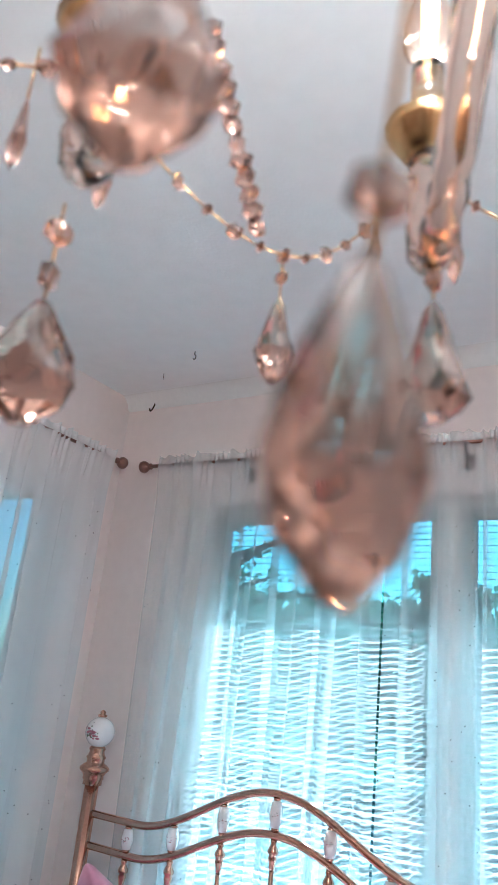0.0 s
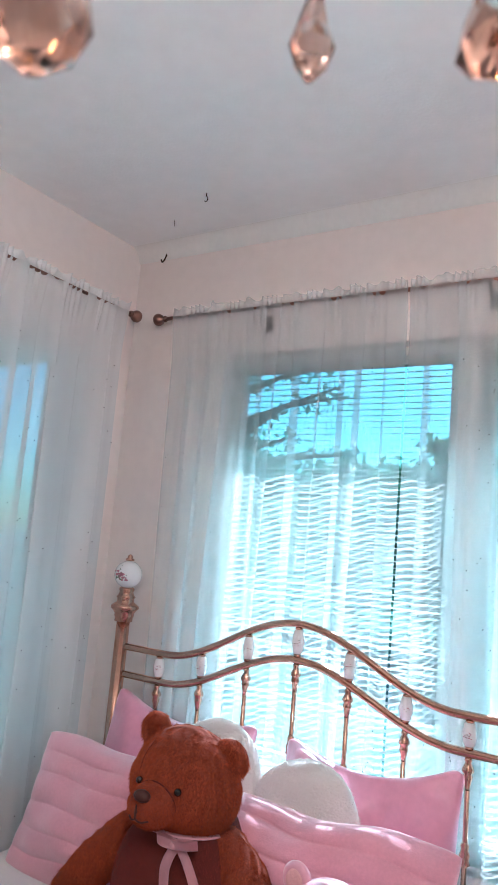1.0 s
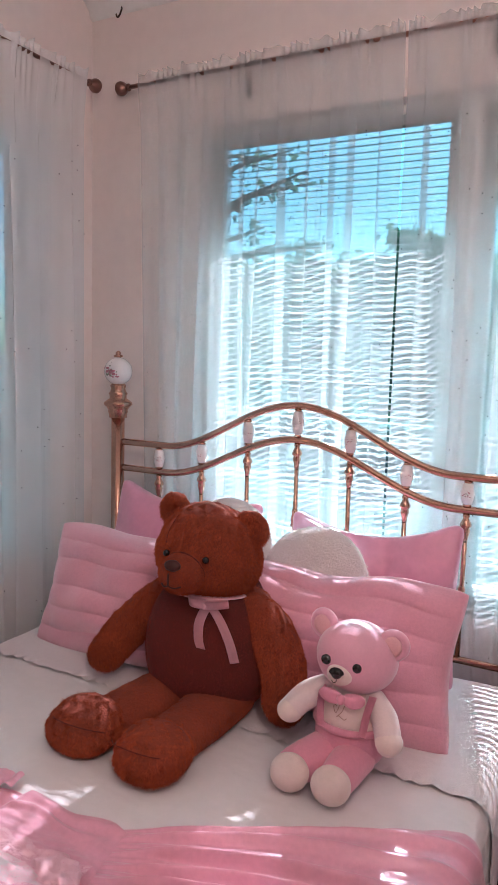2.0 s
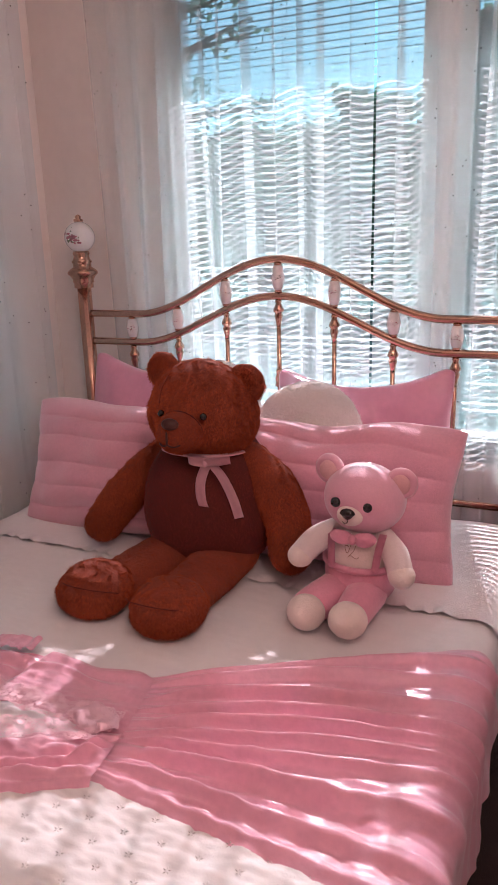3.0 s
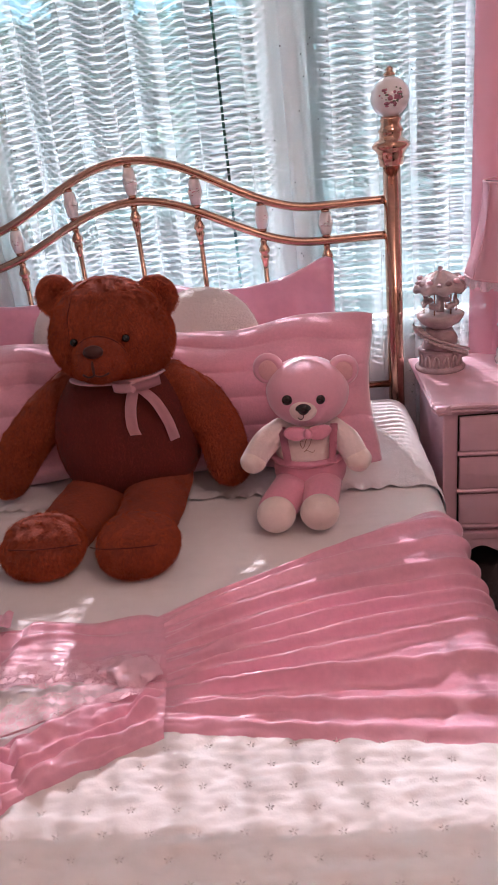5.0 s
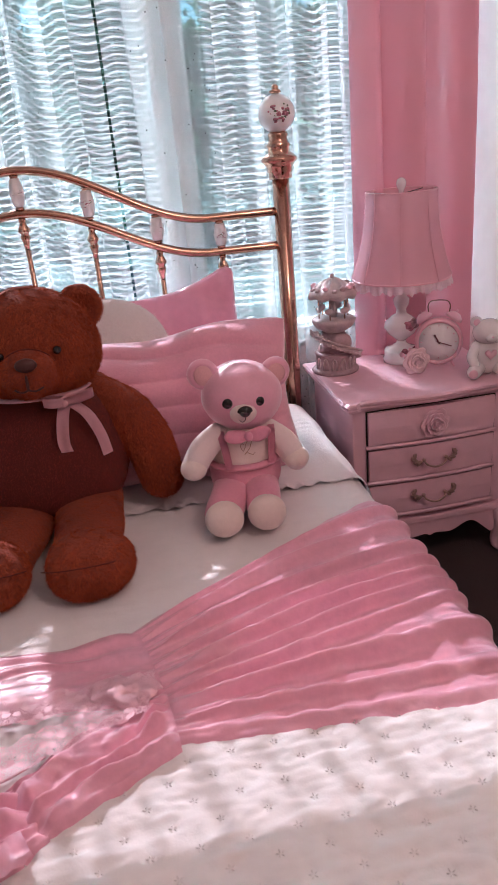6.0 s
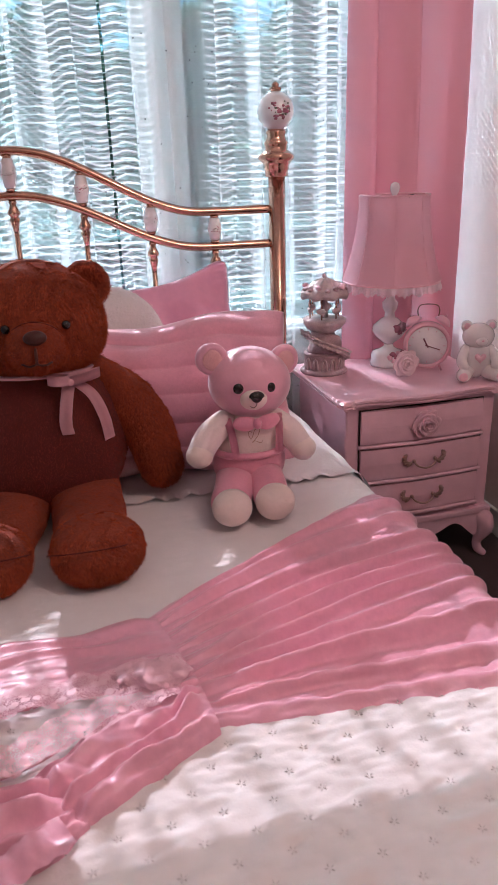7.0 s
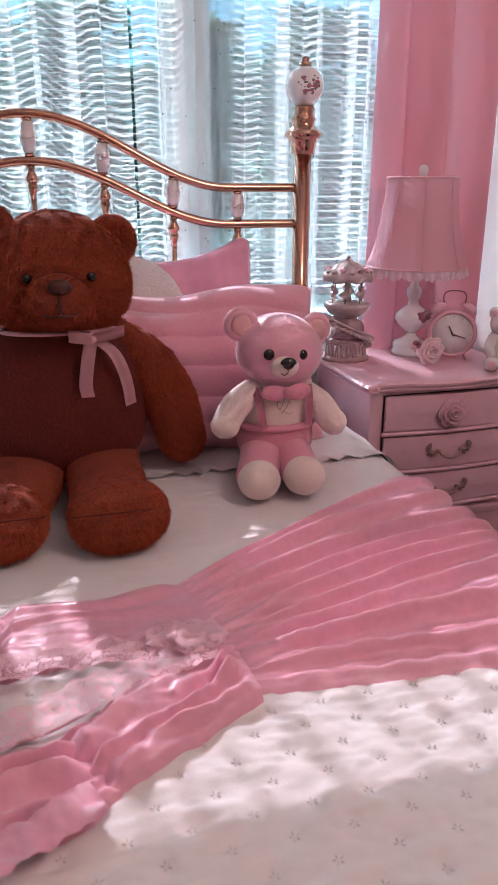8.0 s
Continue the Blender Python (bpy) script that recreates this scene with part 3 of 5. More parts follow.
cushion("satin_pillow", pillow(0.58, 0.50, 0.17, seed=3, dip=0.30, rounded=0.22, crease=0.006), SATIN, pose(-0.38, -0.125, 0.70, -14, 3, 3), "pink satin pillow leaning on the headboard", "satin pillows")
cushion("satin_pillow", pillow(0.56, 0.50, 0.18, seed=7, lumps=0.05, dip=0.30, rounded=0.2, crease=0.014), SATIN, pose(0.305, -0.125, 0.695, -15, -3, -2), "creased pink satin pillow with a pointed corner", "satin pillows")
cushion("round_cushion", ball((0, 0, 0), (0.165, 0.075, 0.165), wobble=0.006, wob_scale=9, seg=48, rings=32), FUZZ, pose(-0.13, -0.235, 0.785, -14, 0, 0), "round fluffy off-white cushion behind the bear", "round cushions")
cushion("round_cushion", ball((0, 0, 0), (0.17, 0.075, 0.15), wobble=0.006, wob_scale=9, seg=48, rings=32), FUZZ, pose(0.185, -0.25, 0.755, -16, 0, -4), "round fluffy off-white cushion beside the satin pillow", "round cushions")
cushion("long_pillow", pillow(1.37, 0.41, 0.21, ribs=6, seed=11, n=150, dip=0.10, rounded=0.16, lumps=0.035), PLUSHPINK, pose(-0.015, -0.43, 0.648, -20, 0, 0), "long pink plush pillow with sewn ribs")


# ---- outside ----
# Assumed ground; its grey sets how bright the view between the slats is.
GROUND = mat("view_toning_ground", (0.12, 0.125, 0.11), 0.9, noise_scale=0.8, noise_amt=0.15, bump=0.3, bump_scale=30)
LEAF = cloth_through("leaves", (0.11, 0.15, 0.09), 0.0, 0.5, weave=3)
BARK = mat("bark", (0.10, 0.07, 0.05), 0.95, noise_scale=5, noise_amt=0.5, bump=0.8, bump_scale=25)
STUCCO = mat("eave_paint", (0.7, 0.68, 0.64), 0.9, noise_scale=2, noise_amt=0.1, bump=0.3, bump_scale=40)
plain("ground", from_grid([[(x, y, -0.45 + 0.0 * x) for x in np.linspace(-400, 400, 9)] for y in np.linspace(-400, 600, 9)]), GROUND, "assumed ground outside the windows, grey to tone the view", "ground")
plain("eave", box(-4, Y1 + T, 2.605, 5, 1.20, 2.73, 0.01), STUCCO, "painted roof eave outside the window", "eave")


def tree(at, height, spread, seed, label, cone=True, leaf=0.16, count=2600):
    """A tree with a tapered trunk, limbs and a crown of many small leaf clumps."""
    rnd = random.Random(seed)
    t = thing("tree", at, label, "tree", "trees outside")
    part("trunk", tube([(0.1 * rnd.gauss(0, 1) * k / 6, 0.1 * rnd.gauss(0, 1) * k / 6, height * 0.95 * k / 6) for k in range(7)], [0.05 * height * (1 - k / 7) * 0.5 + 0.02 for k in range(7)], 9), BARK, t)
    limbs, verts, faces = bmesh.new(), [], []
    for k in range(46):
        h = height * rnd.uniform(0.12, 0.97)
        reach = spread * ((1.02 - h / height) ** 0.8 if cone else math.sin(math.pi * min(1, max(0.08, (h / height - 0.15) / 0.85))) ** 0.6) * rnd.uniform(0.6, 1.1)
        a = rnd.uniform(0, 2 * math.pi)
        d = Vector((math.cos(a), math.sin(a), 0))
        tip = Vector((0, 0, h)) + d * reach + Vector((0, 0, reach * (-0.25 if cone else 0.25)))
        base = Vector((0, 0, h))
        tube([base, base.lerp(tip, 0.5) + Vector((0, 0, 0.05 * reach)), tip], [0.03 * reach + 0.01, 0.02 * reach, 0.006], 5, bm=limbs)
        for _ in range(count // 46):
            s = rnd.random() ** 0.6
            p = base.lerp(tip, s) + Vector((rnd.gauss(0, 1), rnd.gauss(0, 1), rnd.gauss(0, 0.7))) * leaf * 1.1
            e1 = Vector((rnd.gauss(0, 1), rnd.gauss(0, 1), rnd.gauss(0, 1))).normalized() * leaf * rnd.uniform(0.5, 1.1)
            e2 = e1.cross(Vector((rnd.gauss(0, 1), rnd.gauss(0, 1), rnd.gauss(0, 1)))).normalized() * leaf * rnd.uniform(0.25, 0.5)
            n = len(verts)
            verts += [p - e1, p + e2, p + e1, p - e2]
            faces.append((n, n + 1, n + 2, n + 3))
    part("limbs", limbs, BARK, t)
    me = bpy.data.meshes.new("crown")
    me.from_pydata(verts, [], faces)
    me.materials.append(LEAF)
    crown = new("crown", me)
    crown.parent = t
    tagged(crown, "dense dark green crown", kind="stuff")
    return t


tree((-1.3, 14.5, -0.45), 6.2, 1.1, 1, "tall pointed conifer in the yard", leaf=0.13, count=5600)
tree((-3.6, 13.0, -0.45), 4.4, 1.7, 2, "broad dark green tree in the yard", False, count=5600)
tree((0.9, 15.5, -0.45), 5.4, 1.9, 3, "bushy green tree in the yard", False, count=5600)
tree((3.4, 14.0, -0.45), 4.6, 1.6, 4, "low spreading green tree in the yard", False, count=5600)
tree((6.4, 15.0, -0.45), 5.2, 2.0, 5, "bushy tree at the garden's edge", False, count=5600)
tree((-6.4, 15.0, -0.45), 4.2, 2.0, 6, "bushy green tree behind the yard", False, count=5600)
tree((-9.5, 12.5, -0.45), 5.0, 2.4, 7, "large leafy tree behind the yard", False, count=5600)
tree((-2.8, 3.6, -0.45), 4.1, 1.5, 8, "small leafy tree close to the window", False, leaf=0.06, count=1500)
tree((-8.2, -0.6, -0.45), 3.4, 1.6, 9, "leafy tree outside the side window", False, leaf=0.12, count=5600)
tree((-9.2, -2.2, -0.45), 4.0, 1.8, 10, "dark tree outside the side window", False, leaf=0.12, count=5600)


def hedge(x0, x1, y, height, seed):
    rnd = random.Random(seed)
    verts, faces = [], []
    for _ in range(24000):
        p = Vector((rnd.uniform(x0, x1), y + rnd.gauss(0, 0.35), 0))
        p.z = -0.45 + (height + 0.3 * noise.noise(Vector((p.x * 0.7, seed, 0)))) * rnd.random() ** 0.7
        e1 = Vector((rnd.gauss(0, 1), rnd.gauss(0, 1), rnd.gauss(0, 1))).normalized() * 0.14
        e2 = e1.cross(Vector((rnd.gauss(0, 1), rnd.gauss(0, 1), rnd.gauss(0, 1)))).normalized() * 0.07
        n = len(verts)
        verts += [p - e1, p + e2, p + e1, p - e2]
        faces.append((n, n + 1, n + 2, n + 3))
    me = bpy.data.meshes.new("hedge")
    me.from_pydata(verts, [], faces)
    me.materials.append(LEAF)
    return tagged(new("hedge", me), "long clipped hedge behind the yard", "hedge", kind="stuff")


hedge(-16, 14, 16.5, 4.2, 3)


# ---- fur ----
def fur(name, sources, parent, material, count, length, width, seed, comb=(0, -0.2, -0.6)):
    """Short hairs over the surface of the given meshes, one joined part."""
    rng = np.random.default_rng(seed)
    tris, mats = [], []
    for ob in sources:
        me = ob.data
        me.calc_loop_triangles()
        co = np.empty(len(me.vertices) * 3)
        me.vertices.foreach_get("co", co)
        co = co.reshape(-1, 3)
        idx = np.empty(len(me.loop_triangles) * 3, dtype=np.int64)
        me.loop_triangles.foreach_get("vertices", idx)
        tris.append(co[idx.reshape(-1, 3)])
    tris = np.concatenate(tris)
    nrm = np.cross(tris[:, 1] - tris[:, 0], tris[:, 2] - tris[:, 0])
    area = np.linalg.norm(nrm, axis=1) + 1e-12
    nrm = nrm / area[:, None]
    pick = rng.choice(len(tris), count, p=area / area.sum())
    a, b = rng.random((2, count, 1))
    swap = (a + b > 1)
    a, b = np.where(swap, 1 - a, a), np.where(swap, 1 - b, b)
    t = tris[pick]
    base = t[:, 0] + a * (t[:, 1] - t[:, 0]) + b * (t[:, 2] - t[:, 0])
    clump = np.sin(base[:, [1, 2, 0]] * 170 + 2.2 * np.sin(base[:, [2, 0, 1]] * 95) + np.array([0.3, 1.7, 4.1]))
    way = nrm[pick] * 0.6 + np.array(comb) + 0.38 * clump + rng.normal(0, 0.22, (count, 3))
    way /= np.linalg.norm(way, axis=1)[:, None]
    side = np.cross(way, rng.normal(0, 1, (count, 3)))
    side /= np.linalg.norm(side, axis=1)[:, None] + 1e-9
    ln = length * rng.uniform(0.5, 1.2, (count, 1))
    verts = np.stack([base - side * width / 2, base + side * width / 2, base + way * ln], 1).reshape(-1, 3)
    me = bpy.data.meshes.new(name)
    me.from_pydata(verts.tolist(), [], np.arange(count * 3).reshape(-1, 3).tolist())
    me.materials.append(material)
    ob = new(name, me)
    ob.parent = parent
    return tagged(ob, kind="stuff")


for c in [o for o in bpy.data.objects if o.name.startswith("round_cushion")]:
    fur("pile", [c], c, FUZZ, 14000, 0.008, 0.0011, 3, (0, 0, -0.3))

# ---- brown teddy bear ----
bear = thing("teddy_bear", (-0.012, 0.02, 0), "large brown plush teddy bear wearing a pink ribbon bow", "teddy bear")
bm = ball((0.045, -0.615, 0.897), (0.145, 0.118, 0.124), (0, 0, 0), 44, 30, wobble=0.006, wob_scale=7)
for v in bm.verts:
    k = max(0.0, min(1.0, (0.93 - v.co.z) / 0.1))
    v.co.x = 0.045 + (v.co.x - 0.045) * (0.95 + 0.09 * k)
b_head = part("head", bm, FUR, bear)
bm = ball((0.043, -0.728, 0.864), (0.060, 0.060, 0.052), seg=30, rings=20, wobble=0.003)
muzzle = part("muzzle", bm, FUR, b_head)
part("nose", ball((0.046, -0.780, 0.896), (0.022, 0.015, 0.014), seg=20, rings=12), NOSE, b_head, "dark brown embroidered nose")
part("mouth_seam", tube(smooth_line([(0.016, -0.781, 0.848), (0.030, -0.791, 0.845), (0.044, -0.795, 0.852), (0.045, -0.796, 0.880), (0.044, -0.795, 0.852), (0.058, -0.791, 0.845), (0.072, -0.781, 0.848)], 5), 0.0021, 6), NOSE, b_head)
for x in (-0.008, 0.106):
    part("eye", ball((x, -0.734 + abs(x - 0.046) * 0.12, 0.906), (0.009, 0.009, 0.009), seg=16, rings=10), BLACK, b_head, "shiny black eye")
part("head_seam", tube(smooth_line([(0.100, -0.672, 0.990), (0.106, -0.700, 0.955), (0.104, -0.716, 0.920)], 6), 0.0013, 5), FUR_DARK, b_head)
part("head_seam", tube(smooth_line([(-0.012, -0.672, 0.992), (-0.020, -0.700, 0.957), (-0.020, -0.716, 0.920)], 6), 0.0013, 5), FUR_DARK, b_head)
ring = []
for a in np.linspace(0, 2 * math.pi, 37):
    x, z = 0.043 + 0.057 * math.cos(a), 0.866 + 0.050 * math.sin(a)
    ring.append((x, -0.613 - 0.120 * math.sqrt(max(0.0, 1 - ((x - 0.045) / 0.147) ** 2 - ((z - 0.897) / 0.126) ** 2)) - 0.003, z))
part("muzzle_seam", tube(ring, 0.0028, 6), FUR_DARK, b_head)
b_ears = []
for x, z, ry in ((-0.070, 0.985, -28), (0.157, 0.964, 32)):
    bm = ball((0, 0, 0), (0.050, 0.026, 0.050), seg=28, rings=18, wobble=0.003)
    for v in bm.verts:
        if v.co.y < 0 and v.co.x ** 2 + v.co.z ** 2 < 0.036 ** 2:
            v.co.y += 0.02 * (1 - (v.co.x ** 2 + v.co.z ** 2) / 0.036 ** 2)
    bmesh.ops.transform(bm, matrix=pose(x, -0.60, z, 0, ry, 8 if x > 0 else -8), verts=bm.verts)
    b_ears.append(part("ear", bm, FUR, b_head))
bm = ball((0.035, -0.56, 0.645), (0.182, 0.150, 0.190), seg=44, rings=30, wobble=0.005, wob_scale=6, power=0.80)
for v in bm.verts:
    k = max(0.0, (v.co.z - 0.64) / 0.18)
    v.co.x = 0.035 + (v.co.x - 0.035) * (1 - 0.16 * k)
    low = max(0.0, min(1.0, (0.66 - v.co.z) / 0.12))
    if v.co.y < -0.56:
        v.co.y = -0.56 + (v.co.y + 0.56) * (1 + 0.14 * low)
    v.co.z = max(v.co.z, 0.474)
    seam = math.exp(-((v.co.x - 0.03) / 0.006) ** 2) * 0.004
    if v.co.y < -0.6:
        v.co.y += seam * 1.5
b_body = part("body", bm, FUR_DARK, bear)
part("front_seam", tube(smooth_line([(0.03, -0.686, 0.77), (0.03, -0.700, 0.70), (0.03, -0.704, 0.63), (0.03, -0.700, 0.56)], 6), 0.0014, 5), FUR_DARK, b_body)
b_arms = []
for pts, rad in (([(-0.085, -0.57, 0.752), (-0.165, -0.575, 0.69), (-0.235, -0.595, 0.62), (-0.285, -0.625, 0.548)], [0.052, 0.058, 0.056, 0.05]),
                 ([(0.155, -0.57, 0.752), (0.215, -0.58, 0.70), (0.262, -0.60, 0.625), (0.282, -0.63, 0.545)], [0.052, 0.060, 0.058, 0.05])):
    b_arms.append(part("arm", limb(pts, rad), FUR, bear))
b_legs, b_feet = [], []
for x0, x1 in ((-0.04, -0.085), (0.108, 0.102)):
    bm = limb([(x0, -0.62, 0.532), ((x0 + x1) / 2, -0.76, 0.53), (x1, -0.89, 0.532)], [0.078, 0.077, 0.070])
    for v in bm.verts:
        v.co.z = max(0.474, 0.474 + (v.co.z - 0.474) * 0.64)
    b_legs.append(part("leg", bm, FUR, bear))
    bm = ball((x1 + (0.010 if x1 > 0 else -0.012), -0.940 if x1 > 0 else -0.925, 0.524), (0.088, 0.080, 0.052), (14, 0, 0), 34, 24, wobble=0.004, power=0.88)
    for v in bm.verts:
        v.co.z = max(v.co.z, 0.474)
        if v.co.y < -0.965 and abs(v.co.z - 0.550) < 0.008:
            v.co.y += 0.006
    b_feet.append(part("foot", bm, FUR, b_legs[-1]))
    part("sole_seam", tube(smooth_line([(x1 + a, (-0.94 if x1 > 0 else -0.925) - b, 0.524 + c) for a, b, c in ((-0.082, 0.03, 0.015), (-0.05, 0.060, 0.028), (0.0, 0.068, 0.031), (0.045, 0.060, 0.028), (0.076, 0.03, 0.015))], 6), 0.0011, 5), FUR_DARK, b_legs[-1])
# The body's hair is the brown hair darkened to maroon as painted shade.
HAIR_DARK = mat("shaded_brown_hair", (0.30, 0.032, 0.019), 0.8, noise_scale=9, noise_amt=0.3)
HAIR = mat("brown_hair", (0.52, 0.105, 0.042), 0.85, noise_scale=10, noise_amt=0.5, spec=0.12)
fur("fur", [b_head, *b_ears, *b_arms, *b_feet], bear, HAIR, 210000, 0.0095, 0.0009, 1, (0.1, -0.3, -0.9))
fur("muzzle_fur", [muzzle], bear, HAIR, 14000, 0.006, 0.0009, 7)
fur("short_fur", [*b_legs], bear, HAIR, 50000, 0.0055, 0.0008, 2, (0, -0.2, -0.9))
fur("body_fur", [b_body], bear, HAIR_DARK, 50000, 0.0050, 0.0008, 5, (0, -0.2, -0.9))
# ribbon round the neck
neck = [(0.04 + 0.105 * math.cos(a), -0.60 + 0.098 * math.sin(a), 0.79 - 0.008 * math.sin(a)) for a in np.linspace(0, 2 * math.pi, 40)]
ribbon = part("ribbon", tube(neck, 0.011, 8, flat=0.3), RIBBON, bear, "pink satin ribbon tied in a bow")


def strip(points, width, side, thick=0.0012):
    """A flat band along points; side is the way across it."""
    line = smooth_line(points, 6)
    s = Vector(side).normalized() * width / 2
    bm = from_grid([[p - s, p, p + s] for p in line])
    bmesh.ops.solidify(bm, geom=list(bm.faces), thickness=thick)
    return bm


part("ribbon_tail", strip([(0.098, -0.705, 0.785), (0.088, -0.722, 0.745), (0.082, -0.715, 0.70), (0.085, -0.708, 0.672)], 0.026, (1, 0.1, -0.05)), RIBBON, ribbon)
part("ribbon_tail", strip([(0.110, -0.705, 0.785), (0.142, -0.712, 0.755), (0.162, -0.700, 0.70), (0.170, -0.685, 0.645)], 0.024, (1, 0.3, 0.25)), RIBBON, ribbon)
part("bow_loop", strip([(0.1, -0.706, 0.79), (0.072, -0.712, 0.795), (0.056, -0.722, 0.797), (0.072, -0.732, 0.795), (0.1, -0.722, 0.79)], 0.024, (0, -0.25, 1)), RIBBON, ribbon)
part("bow_loop", strip([(0.1, -0.706, 0.79), (0.138, -0.704, 0.797), (0.162, -0.708, 0.801), (0.138, -0.722, 0.797), (0.1, -0.722, 0.79)], 0.022, (0, -0.25, 1)), RIBBON, ribbon)
part("bow_knot", ball((0.1, -0.716, 0.79), (0.010, 0.009, 0.012), seg=14, rings=10), RIBBON, ribbon)

# ---- pink teddy bear ----
SLEEVE = mat("cream_sleeve", (0.80, 0.66, 0.64), 0.85, noise_scale=9, noise_amt=0.06, bump=0.3, bump_scale=220, sheen=0.4)
INNER = mat("pale_pink_plush", (0.80, 0.45, 0.46), 0.9, noise_scale=20, noise_amt=0.1, bump=0.3, bump_scale=300)
pink = thing("teddy_bear", (0.004, -0.04, 0), "small pink plush teddy bear in dungarees and bow tie", "teddy bear")
p_head = part("head", ball((0.468, -0.625, 0.738), (0.092, 0.082, 0.080), (0, 4, 0), 40, 28, wobble=0.002), PINKSKIN, pink)
for x, z, r in ((0.386, 0.797, -30), (0.549, 0.780, 30)):
    bm = ball((0, 0, 0), (0.036, 0.018, 0.036), seg=24, rings=16)
    for v in bm.verts:
        q = v.co.x ** 2 + v.co.z ** 2
        if v.co.y < 0 and q < 0.026 ** 2:
            v.co.y += 0.015 * (1 - q / 0.026 ** 2)
    bmesh.ops.transform(bm, matrix=pose(x, -0.622, z, 0, r, -10 if x < 0.45 else 10), verts=bm.verts)
    ear = part("ear", bm, PINKSKIN, p_head)
    part("inner_ear", ball((x + (0.002 if x < 0.45 else -0.002), -0.632, z), (0.024, 0.006, 0.024), (0, r, 0), 18, 12), INNER, ear, "pale pink inner ear")
part("muzzle", ball((0.457, -0.698, 0.722), (0.030, 0.022, 0.024), seg=24, rings=16), CREAM, p_head, "cream muzzle")
bm = ball((0.4575, -0.722, 0.733), (0.017, 0.010, 0.0125), seg=20, rings=14)
for v in bm.verts:
    if v.co.z < 0.731:
        v.co.x = 0.4575 + (v.co.x - 0.4575) * 0.75
part("nose", bm, BLACK, p_head, "shiny black nose")
part("mouth", tube(smooth_line([(0.457, -0.722, 0.722), (0.457, -0.7205, 0.714), (0.450, -0.719, 0.709), (0.444, -0.715, 0.713)], 5), 0.0009, 5), BLACK, p_head)
for x, z in ((0.424, 0.748), (0.494, 0.744)):
    eye = part("eye", ball((x, -0.699, z), (0.0115, 0.008, 0.0115), seg=20, rings=12), BLACK, p_head, "glossy dark eye")
p_body = part("body", ball((0.462, -0.622, 0.605), (0.078, 0.066, 0.085), seg=32, rings=22), CREAM, pink, "cream shirt front")
bm = ball((0.462, -0.622, 0.555), (0.085, 0.073, 0.082), seg=36, rings=24)
bmesh.ops.bisect_plane(bm, geom=bm.verts[:] + bm.edges[:] + bm.faces[:], plane_co=(0, 0, 0.592), plane_no=(0, 0.15, 1), clear_outer=True)
part("trousers", bm, PINKCLOTHES, pink, "pink fleece dungarees")
part("waistband", tube([(0.462 + 0.083 * math.cos(a), -0.622 + 0.072 * math.sin(a), 0.588) for a in np.linspace(0, 2 * math.pi, 36)], 0.008, 8), PINKCLOTHES, pink)
for x0, x1 in ((0.415, 0.405), (0.512, 0.522)):
    part("strap", strip([(x1, -0.663, 0.672), (x0 + (x1 - x0) * 0.5, -0.686, 0.638), (x0, -0.697, 0.592)], 0.017, (1, 0, 0), 0.004), PINKCLOTHES, pink)
for s in (-1, 1):
    part("bow_tie_loop", ball((0.463 + 0.026 * s, -0.695, 0.667), (0.027, 0.010, 0.017), (0, -8 * s, 0), 22, 14, wobble=0.002, wob_scale=40), PINKCLOTHES, pink)
part("bow_tie_knot", ball((0.463, -0.703, 0.667), (0.010, 0.009, 0.012), seg=14, rings=10), PINKCLOTHES, pink)
for pts in ([(0.403, -0.64, 0.657), (0.365, -0.66, 0.634), (0.336, -0.685, 0.602)], [(0.520, -0.64, 0.652), (0.548, -0.66, 0.626), (0.570, -0.69, 0.594)]):
    arm = part("arm", limb(pts, [0.026, 0.030, 0.028]), SLEEVE, pink, "pale cream sleeve")
    part("paw", ball(pts[-1], (0.030, 0.030, 0.027), seg=20, rings=14), CREAM, arm, "cream paw")
for x0, x1 in ((0.420, 0.382), (0.484, 0.477)):
    leg = part("leg", limb([(x0, -0.655, 0.52), ((x0 + x1) / 2, -0.71, 0.518), (x1, -0.75, 0.512)], [0.046, 0.044, 0.040]), PINKCLOTHES, pink)
    bm = ball((x1, -0.778, 0.514), (0.043, 0.040, 0.040), (0, 0, 0), 26, 18)
    for v in bm.verts:
        v.co.z = max(v.co.z, 0.475)
    part("foot", bm, CREAM, leg, "cream foot")
GOLDTHREAD = mat("gold_thread", (0.42, 0.25, 0.17), 0.5, 0.3)
bm = tube(smooth_line([(0.452, -0.6935, 0.645), (0.448, -0.6940, 0.648), (0.444, -0.694, 0.643), (0.450, -0.6950, 0.630), (0.458, -0.6955, 0.650), (0.461, -0.6955, 0.652)], 5), 0.0007, 5)
tube(smooth_line([(0.470, -0.696, 0.652), (0.464, -0.697, 0.636), (0.452, -0.6965, 0.622), (0.458, -0.6975, 0.626), (0.470, -0.6975, 0.620), (0.476, -0.696, 0.624)], 5), 0.0007, 5, bm=bm)
part("stitched_emblem", bm, GOLDTHREAD, pink, "gold stitched scrolls")


# ---- pink nightgown on the bed ----
def gown_place(s, y, lift):
    return bed_surface(s, y, lift)


